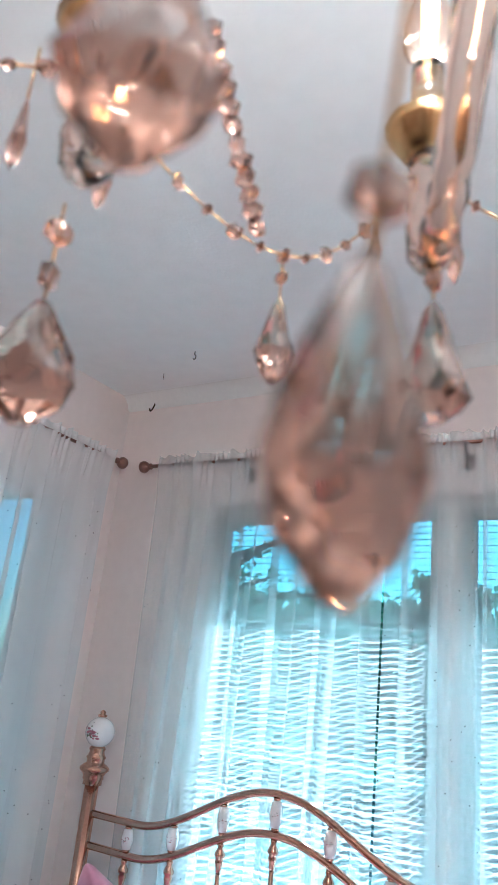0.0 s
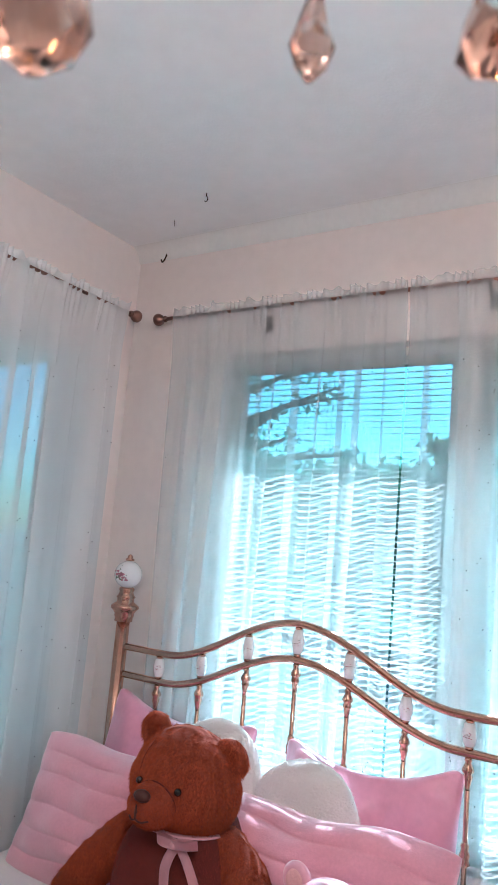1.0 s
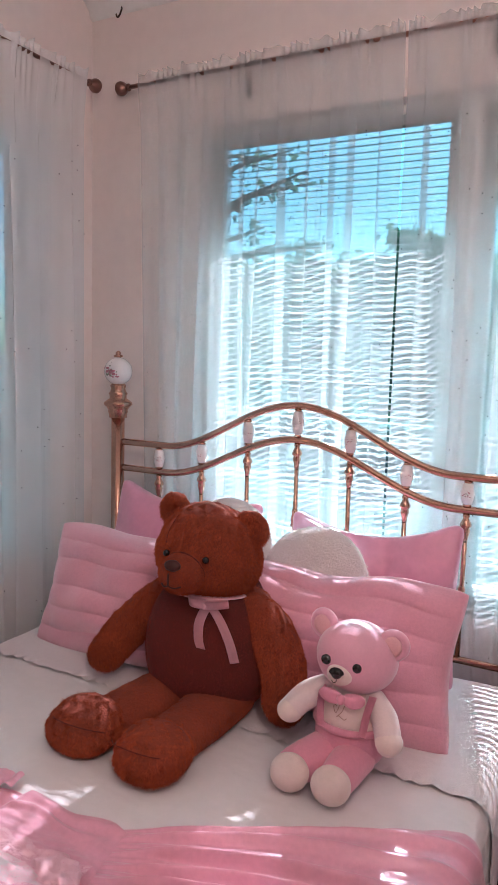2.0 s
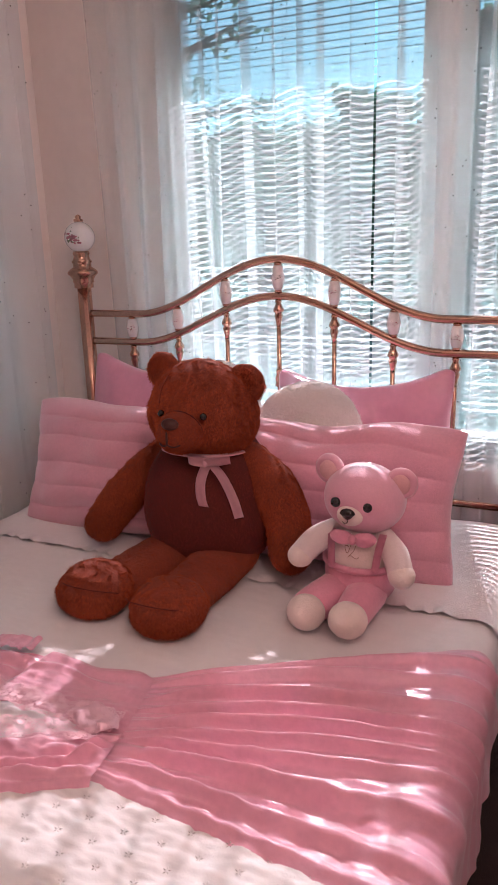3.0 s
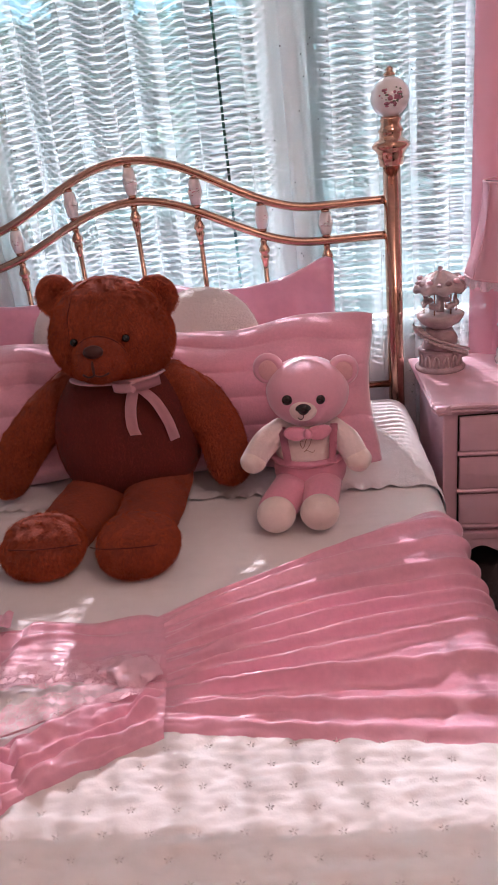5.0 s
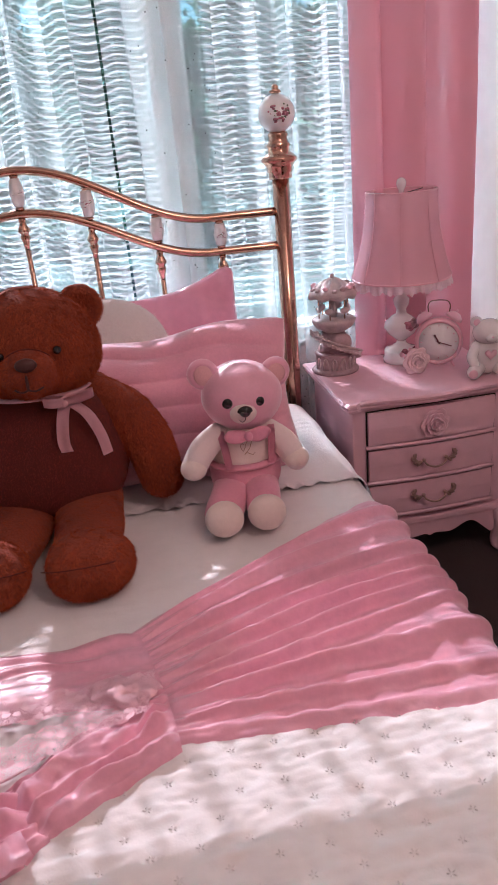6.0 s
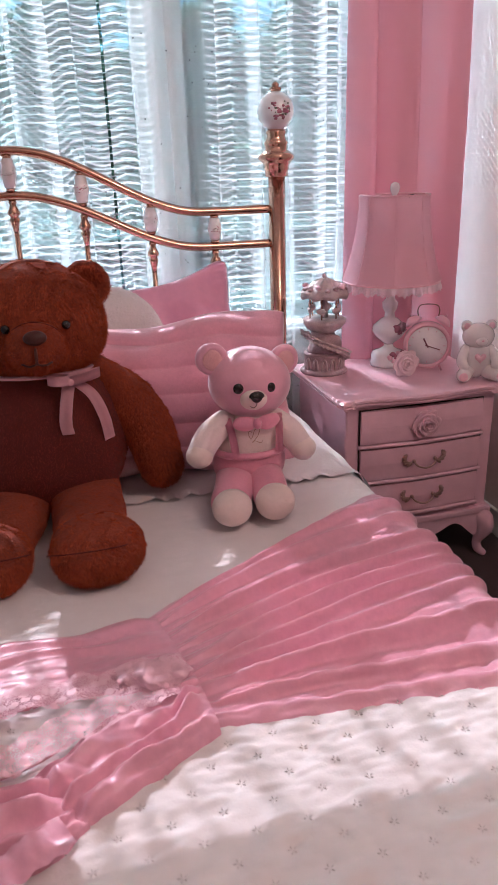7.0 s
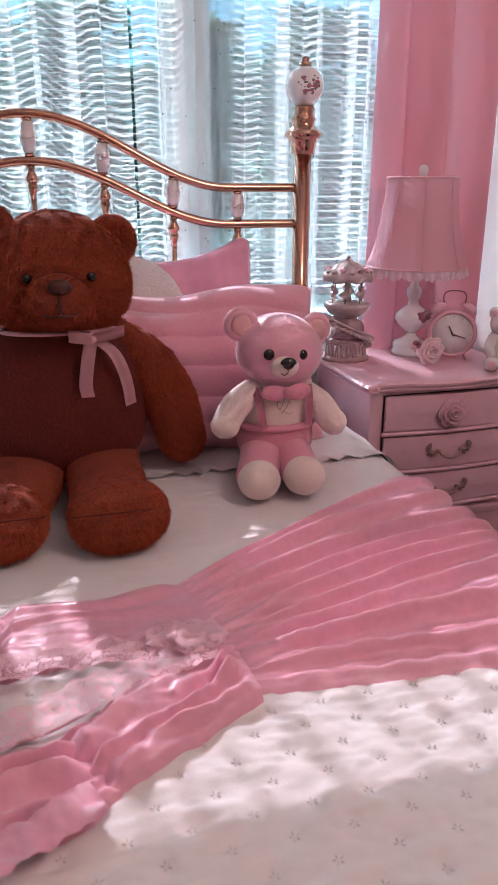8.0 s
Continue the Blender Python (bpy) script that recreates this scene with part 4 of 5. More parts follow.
gown = thing("nightgown", (0, 0, 0), "pink pleated nightgown with lace laid across the bed", "nightgown")
rows = []
NV, NU = 190, 80
for j in range(NV + 1):
    v = j / NV
    row = []
    for i in range(NU + 1):
        u = i / NU
        start = Vector((0.150 + 0.055 * v + 0.02 * math.sin(v * 3.1), -1.095 - 0.285 * v, 0))
        end = Vector((1.02 - 0.02 * v, -0.60 - 0.845 * v, 0))
        k = u ** 0.92
        p = start.lerp(end, k)
        p.y += -0.006 * math.sin(math.pi * k) * v + 0.02 * math.sin(math.pi * k) * (1 - v)
        w = v * 11 + 0.9 * noise.noise(Vector((u * 1.3, v * 4, 3))) + 0.3 * math.sin(u * 2 + v * 9)
        ridge = (0.5 + 0.5 * math.sin(2 * math.pi * w)) ** 2.4
        w2 = v * 23 + 1.2 * noise.noise(Vector((u * 1.2, v * 3, 9)))
        amp = (0.014 + 0.017 * math.sin(math.pi * min(1, u * 1.3)) * (0.6 + 0.8 * noise.noise(Vector((v * 6, u * 1.5, 4)))))
        edge = min(1.0, 7 * v, 7 * (1 - v)) * min(1.0, 0.12 + 9 * u)
        lift = -0.003 + 0.010 * min(1.0, 22 * v, 22 * (1 - v)) + edge * (amp * ridge + 0.006 * (0.5 + 0.5 * math.sin(2 * math.pi * w2)) * max(0.15, 1 - 2.2 * u)) * (1 - 0.68 * max(0, u - 0.45) / 0.55) + 0.002 * noise.noise(Vector((p.x * 22, p.y * 40, 1)))
        row.append(gown_place(p.x, p.y, max(-0.003, lift)))
    rows.append(row)
part("skirt", from_grid(rows), DRESS, gown, "gathered pink skirt")


def panel(corners, n, seed, amp, waves, base=0.007):
    """A soft cloth piece between four corners (x, y), with folds along its length."""
    a, b, c, d = [Vector((*q, 0)) for q in corners]
    rows = []
    for j in range(n + 1):
        v = j / n
        row = []
        for i in range(n + 1):
            u = i / n
            p = a.lerp(b, u).lerp(d.lerp(c, u), v)
            p.y += 0.02 * noise.noise(Vector((u * 3, seed, v))) * 1.0
            f = (0.5 + 0.5 * math.sin(2 * math.pi * (v * waves + 0.7 * noise.noise(Vector((u * 2, v * 3, seed))))))
            lift = -0.003 + (base + 0.003) * min(1, 14 * v, 14 * (1 - v), 9 * (1 - u)) + min(1, 9 * (1 - u), 9 * u) * amp * f * (0.4 + 0.9 * abs(noise.noise(Vector((u * 4, v * 2, seed + 2))))) * min(1, 6 * v + 0.1, 6 * (1 - v) + 0.1)
            row.append(gown_place(p.x, p.y, lift))
        rows.append(row)
    return from_grid(rows)


part("bodice_half", panel([(0.176, -1.098), (-0.10, -1.108), (-0.12, -1.258), (0.212, -1.275)], 90, 1, 0.010, 3, 0.012), DRESS, gown)
part("bodice_half", panel([(0.212, -1.262), (-0.03, -1.392), (0.03, -1.497), (0.226, -1.392)], 90, 2, 0.026, 4, 0.014), DRESS, gown)
part("shoulder", panel([(-0.08, -1.11), (-0.36, -1.17), (-0.38, -1.30), (-0.10, -1.26)], 90, 3, 0.024, 4, 0.006), DRESS, gown)
part("shoulder", panel([(0.0, -1.385), (-0.26, -1.46), (-0.22, -1.63), (0.045, -1.492)], 90, 4, 0.026, 5, 0.006), DRESS, gown)


def lace_cloth():
    """Net with denser flower figures: threads along the borders of small cells."""
    m = bpy.data.materials.new("pink_lace")
    m.use_nodes = True
    nt = m.node_tree
    p = nt.nodes["Principled BSDF"]
    p.inputs["Base Color"].default_value, p.inputs["Roughness"].default_value = (0.88, 0.55, 0.63, 1), 0.6
    co = nt.nodes.new("ShaderNodeTexCoord")
    cells, big = nt.nodes.new("ShaderNodeTexVoronoi"), nt.nodes.new("ShaderNodeTexVoronoi")
    cells.feature, big.feature = "DISTANCE_TO_EDGE", "F1"
    cells.inputs["Scale"].default_value, big.inputs["Scale"].default_value = 330, 55
    thread, flower, both = (nt.nodes.new("ShaderNodeMath") for _ in range(3))
    thread.operation = flower.operation = "LESS_THAN"
    thread.inputs[1].default_value, flower.inputs[1].default_value = 0.13, 0.36
    both.operation = "MAXIMUM"
    for t in (cells, big):
        nt.links.new(co.outputs["Object"], t.inputs["Vector"])
    nt.links.new(cells.outputs["Distance"], thread.inputs[0])
    nt.links.new(big.outputs["Distance"], flower.inputs[0])
    nt.links.new(thread.outputs[0], both.inputs[0])
    nt.links.new(flower.outputs[0], both.inputs[1])
    nt.links.new(both.outputs[0], p.inputs["Alpha"])
    return m


LACE = lace_cloth()


def lace(a, b, width, seed, n=160):
    """A gathered lace edging from a to b with scalloped borders."""
    a, b = Vector((*a, 0)), Vector((*b, 0))
    across = (b - a).normalized().cross(Vector((0, 0, 1)))
    rows = []
    for k in range(9):
        row = []
        for i in range(n + 1):
            u = i / n
            w = width * (0.93 + 0.07 * math.sin(u * 75))
            p = a.lerp(b, u) + across * w * (k / 8 - 0.5)
            row.append(gown_place(p.x, p.y, 0.026 + 0.0035 * math.sin(u * 30 + 2 * math.sin(u * 17 + seed) + 0.12 * k) * (0.3 + abs(k / 8 - 0.4)) + 0.004 * noise.noise(Vector((u * 20, k, seed)))))
        rows.append(row)
    return from_grid(rows)


part("lace_trim", lace((0.20, -1.262), (-0.36, -1.285), 0.062, 1), LACE, gown, "scalloped pink lace")
part("lace_trim", lace((0.18, -1.292), (-0.20, -1.435), 0.062, 2), LACE, gown, "scalloped pink lace")
part("lace_rosette", ball((0.150, -1.272, BED + 0.026), (0.056, 0.036, 0.007), (0, 0, -20), 50, 26, wobble=0.012, wob_scale=45), LACE, gown, "bunched lace rosette")
for seed, (a, b) in enumerate((((-0.11, -1.112), (-0.36, -1.168)), ((-0.22, -1.622), (0.02, -1.505)), ((-0.25, -1.46), (-0.22, -1.62)))):
    part("ruffle", lace(a, b, 0.05, seed + 5, 120), DRESS, gown, "gathered pink ruffle")
part("ribbon_tie", tube(smooth_line([bed_surface(x, y, 0.006) for x, y in ((0.03, -1.352), (-0.03, -1.380), (-0.12, -1.402), (-0.22, -1.44))], 6), 0.003, 6, flat=0.5), RIBBON, gown)


# ---- nightstand ----
TOP, NX, NY = 0.572, 1.06, -0.39
stand = thing("nightstand", (0, 0, 0), "pink painted nightstand with three drawers and curved legs", "nightstand")
bm = box(0.825, NY + 0.012, 0.15, 1.297, 0.02, 0.548, 0.006)
part("carcass", bm, NIGHT, stand, smooth=False)


def rose_relief(name, parent, center, r, material):
    """A rose seen from -y: a dome with rolled petal rims in rings, each petal a mesh of its own."""
    cx, cy, cz = center
    part("rose_heart", ball(center, (r * 0.72, r * 0.36, r * 0.72), seg=24, rings=16), material, parent)
    for ring, (n, q, d, w) in enumerate(((6, 0.90, 0.06, 0.42), (5, 0.66, 0.26, 0.38), (4, 0.44, 0.42, 0.30), (3, 0.22, 0.52, 0.24))):
        for k in range(n):
            a0 = 2 * math.pi * k / n + ring * 0.9 + 0.25 * math.sin(k * 3.1 + ring)
            span = 2 * math.pi / n * 1.3
            rows = []
            for i in range(9):
                u = i / 8 - 0.5
                a = a0 + u * span
                lift = 1 - (2 * u) ** 2
                rim = q * r * (0.86 + 0.26 * lift + 0.05 * math.sin(7 * u + 2.1 * k + ring))
                rows.append([(cx + rr * math.cos(a), cy - d * r - up * r * (0.35 + 0.65 * lift), cz + rr * math.sin(a))
                             for rr, up in ((rim * (1 - w), -0.05), (rim * (1 - 0.35 * w), 0.04), (rim, 0.10), (rim * 1.07, 0.07), (rim * 1.05, 0.0), (rim * 0.95, -0.16))])
            part(name, from_grid(rows), material, parent)


def front_wave(x):
    """The serpentine front edge of the top."""
    q = (x - NX) / 0.27
    return NY - 0.022 - 0.012 * math.cos(q * math.pi * 1.5) - 0.010 * (abs(q) > 0.86)


rows = []
prof = [(0.0, 0.0), (0.008, 0.002), (0.012, 0.007), (0.010, 0.012), (0.014, 0.016), (0.014, 0.022), (0.008, 0.027), (0.0, 0.028)]
bm = bmesh.new()
outline = [(x, front_wave(x)) for x in np.linspace(0.80, 1.32, 41)] + [(1.328, y) for y in np.linspace(-0.39, 0.03, 9)] + [(0.792, y) for y in np.linspace(0.03, -0.39, 9)]
c = Vector((NX, -0.19))
for inset, z in ((0.016, 0.0), (0.006, 0.004), (0.004, 0.009), (0.008, 0.013), (0.0, 0.017), (0.0, 0.023), (0.005, 0.0275), (0.012, 0.0285)):
    rows.append([(x + inset * (1 if x < NX else -1) * min(1, abs(x - NX) / 0.05), y + inset * (1 if y < -0.2 else -1), TOP - 0.0285 + z) for x, y in outline])
bm = from_grid(rows, closed_u=True)
bmesh.ops.holes_fill(bm, edges=[e for e in bm.edges if e.is_boundary])
bmesh.ops.recalc_face_normals(bm, faces=bm.faces)
part("top", bm, NIGHT, stand, smooth=False)
BRONZE = mat("aged_bronze", (0.55, 0.34, 0.30), 0.42, 0.6, noise_scale=40, noise_amt=0.5, bump=0.2, bump_scale=120)
for z0, z1 in ((0.432, 0.530), (0.318, 0.412), (0.205, 0.298)):
    rows = []
    for z in np.linspace(z0, z1, 9):
        rows.append([(x, NY - 0.004 - 0.006 * math.cos((x - NX) / 0.19 * math.pi * 0.75) - 0.003 * math.exp(-((z - (z0 + z1) / 2) / 0.03) ** 2), z) for x in np.linspace(0.868, 1.252, 40)])
    bm = from_grid(rows)
    back = [[(x, NY + 0.0116, z) for x, y, z in r] for r in rows]
    ring = [rows[0], back[0]], [rows[-1], back[-1]], [[r[0] for r in rows], [r[0] for r in back]], [[r[-1] for r in rows], [r[-1] for r in back]]
    for pair in ring:
        from_grid(pair, bm=bm)
    bmesh.ops.remove_doubles(bm, verts=bm.verts, dist=0.0002)
    bmesh.ops.recalc_face_normals(bm, faces=bm.faces)
    drawer = part("drawer", bm, NIGHT, stand, smooth=False)
    part("drawer_moulding", tube([(x, NY - 0.004 - 0.006 * math.cos((x - NX) / 0.19 * math.pi * 0.75), z0 - 0.009) for x in np.linspace(0.862, 1.258, 30)], 0.006, 8), NIGHT, stand)
    # Thin dark strips stand in for the shade in the drawer's gap.
    bm = box(0.8635, NY + 0.006, z0 - 0.003, 0.867, NY + 0.0105, z1 + 0.003)
    box(1.253, NY + 0.006, z0 - 0.003, 1.2565, NY + 0.0105, z1 + 0.003, bm=bm)
    box(0.867, NY + 0.006, z1 + 0.0005, 1.253, NY + 0.0105, z1 + 0.003, bm=bm)
    part("gap_shade_strip", bm, IRON, drawer, "dark strip standing for the shade round the drawer", smooth=False)
    zc = (z0 + z1) / 2
    if z0 > 0.42:
        rose_relief("rose_petal", drawer, (NX, NY - 0.018, zc), 0.042, NIGHT)
    else:
        part("handle", tube(smooth_line([(NX - 0.034, NY - 0.024, zc + 0.006), (NX - 0.026, NY - 0.034, zc - 0.006), (NX, NY - 0.037, zc - 0.014), (NX + 0.026, NY - 0.034, zc - 0.006), (NX + 0.034, NY - 0.024, zc + 0.006)], 6), 0.003, 8), BRONZE, drawer, "aged bronze bail handle")
        for s in (-1, 1):
            bm = bmesh.new()
            for k in range(6):
                a = radians(30 * k - 60)
                ball((NX + s * (0.040 + 0.012 * math.cos(a) + 0.004 * k), NY - 0.020, zc + 0.006 + 0.012 * math.sin(a)), (0.012, 0.004, 0.005), (0, s * (-30 * k + 40), 0), 10, 6, bm=bm)
            ball((NX + s * 0.034, NY - 0.024, zc + 0.006), (0.006, 0.007, 0.006), seg=10, rings=8, bm=bm)
            part("handle_leaf", bm, BRONZE, drawer, "aged bronze leaf plate")
bm = box(0.812, NY - 0.006, 0.150, 1.310, 0.02, 0.176, 0.008)
part("base_moulding", bm, NIGHT, stand, smooth=False)
front, back = [], []
for k in np.linspace(0, 1, 5):
    line = [(x, 0.086 + 0.034 * abs(math.sin((x - NX) / 0.2 * math.pi)) ** 0.7 + 0.012 * math.cos((x - NX) / 0.2 * math.pi * 3)) for x in np.linspace(0.85, 1.27, 60)]
    front.append([(x, NY - 0.001, z + (0.152 - z) * k) for x, z in line])
    back.append([(x, NY + 0.016, z + (0.152 - z) * k) for x, z in line])
bm = from_grid(front)
from_grid(back, bm=bm)
from_grid([front[0], back[0]], bm=bm)
part("apron", bm, NIGHT, stand, smooth=False)
for sx in (-1, 1):
    for y, sy in ((NY + 0.02, -1), (-0.01, 1)):
        x = NX + sx * 0.222
        pts = [(x, y, 0.155), (x + sx * 0.014, y + sy * 0.016, 0.125), (x + sx * 0.016, y + sy * 0.020, 0.095), (x + sx * 0.002, y + sy * 0.006, 0.05), (x + sx * 0.004, y + sy * 0.010, 0.022), (x + sx * 0.016, y + sy * 0.022, 0.010)]
        part("leg", limb(pts, [0.026, 0.029, 0.025, 0.014, 0.014, 0.011], wobble=0), NIGHT, stand)

# ---- table lamp ----
RESIN_ROSE = mat("mauve_rose", (0.44, 0.26, 0.30), 0.4, noise_scale=60, noise_amt=0.4)
SHADE = cloth_through("lampshade_silk", (0.82, 0.48, 0.54), 0.0, 0.35)
LX, LY = 1.090, -0.085
lamp = thing("table_lamp", (LX, LY, TOP), "pink table lamp with a frilled bell shade on the nightstand", "lamp")
part("base", lathe([(0.0, 0), (0.056, 0.0), (0.058, 0.012), (0.053, 0.02), (0.055, 0.034), (0.049, 0.044), (0.03, 0.05), (0.016, 0.06), (0.014, 0.068)], 32), PORCELAIN, lamp, "white porcelain lamp base")
vase = part("vase", lathe([(0.014, 0.068), (0.020, 0.074), (0.042, 0.092), (0.054, 0.112), (0.050, 0.128), (0.030, 0.146), (0.017, 0.154), (0.015, 0.168), (0.023, 0.182), (0.025, 0.200), (0.014, 0.212), (0.012, 0.26)], 32), PORCELAIN, lamp, "white porcelain vase with raised roses")
for k, (a, z, r) in enumerate(((-1.5, 0.124, 0.011), (-1.28, 0.128, 0.012), (-1.05, 0.122, 0.010), (-1.36, 0.112, 0.008), (-1.15, 0.136, 0.008), (-0.9, 0.130, 0.007), (-1.62, 0.132, 0.007))):
    part("raised_rose", ball((0.052 * math.cos(a), 0.052 * math.sin(a), z), (r, r * 0.8, r), seg=12, rings=8, wobble=0.005, wob_scale=120), RESIN_ROSE if k % 3 else FLOWER, vase)
for k in range(9):
    a = -1.9 + 0.13 * k
    part("raised_rose", ball((0.051 * math.cos(a), 0.051 * math.sin(a), 0.034 + 0.012 * math.sin(k * 2.1)), (0.010, 0.008, 0.009), seg=10, rings=7, wobble=0.003, wob_scale=90), FLOWER if k % 2 else NIGHT, lamp)
seg, rows = 64, []
for z in np.linspace(0, 1, 20):
    r = 0.102 + 0.046 * (1 - z) ** 2.0
    rows.append([((r - 0.004 * abs(math.sin(4 * a)) ** 0.5 * 0) * math.cos(a) * (1 - 0.02 * math.cos(8 * a)), r * math.sin(a) * (1 - 0.02 * math.cos(8 * a)), 0.268 + 0.25 * z) for a in np.linspace(0, 2 * math.pi, seg, endpoint=False)])
bm = from_grid(rows, closed_u=True)
shade = part("shade", bm, SHADE, lamp, "pink silk bell shade")
for z, r in ((0.268, 0.148), (0.518, 0.1025)):
    part("shade_trim", tube([(r * math.cos(a), r * math.sin(a), z) for a in np.linspace(0, 2 * math.pi, 49)], 0.0028, 8), RIBBON, shade)
for k in range(8):
    a = 2 * math.pi * (k + 0.5) / 8
    part("shade_seam", tube([((0.1035 + 0.046 * (1 - z) ** 2) * math.cos(a) * 1.022, (0.1035 + 0.046 * (1 - z) ** 2) * math.sin(a) * 1.022, 0.268 + 0.25 * z) for z in np.linspace(0, 1, 10)], 0.0009, 5), SHADE, shade)
rows = []
for k in range(7):
    q = k / 6
    rows.append([((0.148 + 0.007 * q * math.sin(34 * a + 2 * math.sin(5 * a))) * math.cos(a), (0.148 + 0.007 * q * math.sin(34 * a + 2 * math.sin(5 * a))) * math.sin(a),
                  0.268 - q * (0.026 + 0.003 * math.sin(60 * a) + 0.003 * math.sin(17 * a))) for a in np.linspace(0, 2 * math.pi, 360, endpoint=False)])
bm = from_grid(rows, closed_u=True)
part("frill", bm, cloth_through("frill_lace", (0.93, 0.76, 0.79), 0.25, 0.4, weave=300), shade, "pale pink lace frill")
part("finial", lathe([(0.006, 0.505), (0.008, 0.520), (0.012, 0.526), (0.015, 0.538), (0.012, 0.549), (0.004, 0.554)], 18), PORCELAIN, lamp)
part("harp", tube([(0, 0, 0.26), (0.0, 0, 0.51)], 0.004, 8), BRASS, lamp)
for a in (0.5, 0.5 + 2.094, 0.5 + 4.189):
    part("shade_spoke", tube([(0, 0, 0.508), (0.10 * math.cos(a), 0.10 * math.sin(a), 0.515)], 0.0016, 5), IRON, shade)

# ---- carousel ornament ----
RESIN = mat("mauve_resin", (0.52, 0.35, 0.37), 0.55, noise_scale=30, noise_amt=0.45, bump=0.5, bump_scale=130)
RESIN2 = mat("cream_resin", (0.66, 0.51, 0.51), 0.5, noise_scale=40, noise_amt=0.4, bump=0.5, bump_scale=140)
CX, CY = 0.870, -0.085
caro = thing("carousel_ornament", (CX, CY, TOP), "mauve resin carousel music box with a winding stair", "ornament")
part("base", lathe([(0, 0), (0.072, 0), (0.074, 0.006), (0.068, 0.012), (0.062, 0.016), (0.06, 0.055), (0.064, 0.06), (0.05, 0.066), (0, 0.067)], 30), RESIN, caro)
part("hill", ball((0, 0, 0.085), (0.05, 0.05, 0.055), seg=24, rings=16, wobble=0.016, wob_scale=28), RESIN, caro)
part("deck", lathe([(0.03, 0.125), (0.055, 0.140), (0.066, 0.155), (0.068, 0.165), (0.06, 0.17), (0, 0.171)], 28), RESIN2, caro)
part("column", lathe([(0.012, 0.17), (0.010, 0.23)], 12), RESIN2, caro)
for k in range(6):
    a = k * math.pi / 3
    x, y = 0.046 * math.cos(a), 0.046 * math.sin(a)
    bm = ball((x, y, 0.195), (0.016, 0.008, 0.010), (0, 0, math.degrees(a) + 90), 14, 10, wobble=0.003, wob_scale=60)
    ball((x - 0.014 * math.sin(a), y + 0.014 * math.cos(a), 0.206), (0.006, 0.005, 0.010), seg=10, rings=8, bm=bm)
    part("horse", bm, RESIN2, caro)
    part("pole", tube([(x, y, 0.17), (x, y, 0.24)], 0.0022, 6), BRASS, caro)
rows = []
for z, r in ((0.232, 0.068), (0.240, 0.074), (0.252, 0.070), (0.268, 0.050), (0.280, 0.030), (0.288, 0.010)):
    rows.append([(r * (1 + 0.05 * math.cos(8 * a)) * math.cos(a), r * (1 + 0.05 * math.cos(8 * a)) * math.sin(a), z - 0.003 * math.cos(8 * a)) for a in np.linspace(0, 2 * math.pi, 48, endpoint=False)])
bm = from_grid(rows, closed_u=True)
bmesh.ops.holes_fill(bm, edges=[e for e in bm.edges if e.is_boundary])
part("canopy", bm, RESIN2, caro, "scalloped cream canopy")
part("canopy_knob", ball((0, 0, 0.294), (0.007, 0.007, 0.008), seg=12, rings=8), RESIN, caro)
for k in range(14):
    a = k * 2 * math.pi / 14
    part("canopy_flower", ball((0.060 * math.cos(a), 0.060 * math.sin(a), 0.262 + 0.006 * math.sin(k * 2.3)), (0.010, 0.010, 0.007), seg=10, rings=7, wobble=0.004, wob_scale=80), RESIN if k % 3 else NIGHT, caro)
for k in range(22):
    a = -2.9 + k * 0.17
    z = 0.125 - k * 0.0055
    part("stair_step", box(-0.012, -0.008, 0, 0.012, 0.008, 0.010, 0.002), RESIN2, caro, smooth=False).matrix_basis = pose(0.070 * math.cos(a), 0.070 * math.sin(a), max(0.002, z), 0, 0, math.degrees(a))
part("stair_rail", tube([(0.083 * math.cos(-2.9 + k * 0.17), 0.083 * math.sin(-2.9 + k * 0.17), max(0.012, 0.142 - k * 0.0055)) for k in range(22)], 0.0035, 6), RESIN2, caro)
for k in range(7):
    a = -2.8 + k * 0.45
    part("arch", tube([(0.062 * math.cos(a + d * 0.11), 0.062 * math.sin(a + d * 0.11), 0.016 + h) for d, h in ((-1, 0), (-1, 0.018), (-0.6, 0.03), (0, 0.034), (0.6, 0.03), (1, 0.018), (1, 0))], 0.003, 6), RESIN2, caro)

# ---- alarm clock ----
CLOCKPINK = mat("clock_paint", (0.80, 0.45, 0.52), 0.3, coat=0.4, noise_scale=8, noise_amt=0.06)
FACE = mat("clock_face", (0.80, 0.76, 0.77), 0.5, noise_scale=8, noise_amt=0.05)
DARKPINK = mat("dark_print", (0.22, 0.08, 0.11), 0.6)
clock = thing("alarm_clock", (1.165, -0.195, TOP + 0.083), "pink twin-bell alarm clock with a white dial", "clock", rz=-24)


def facing(bm):
    """Turns a body made round z so that its top looks to -y."""
    bmesh.ops.transform(bm, matrix=pose(0, 0, 0, 90, 0, 0), verts=bm.verts)
    return bm


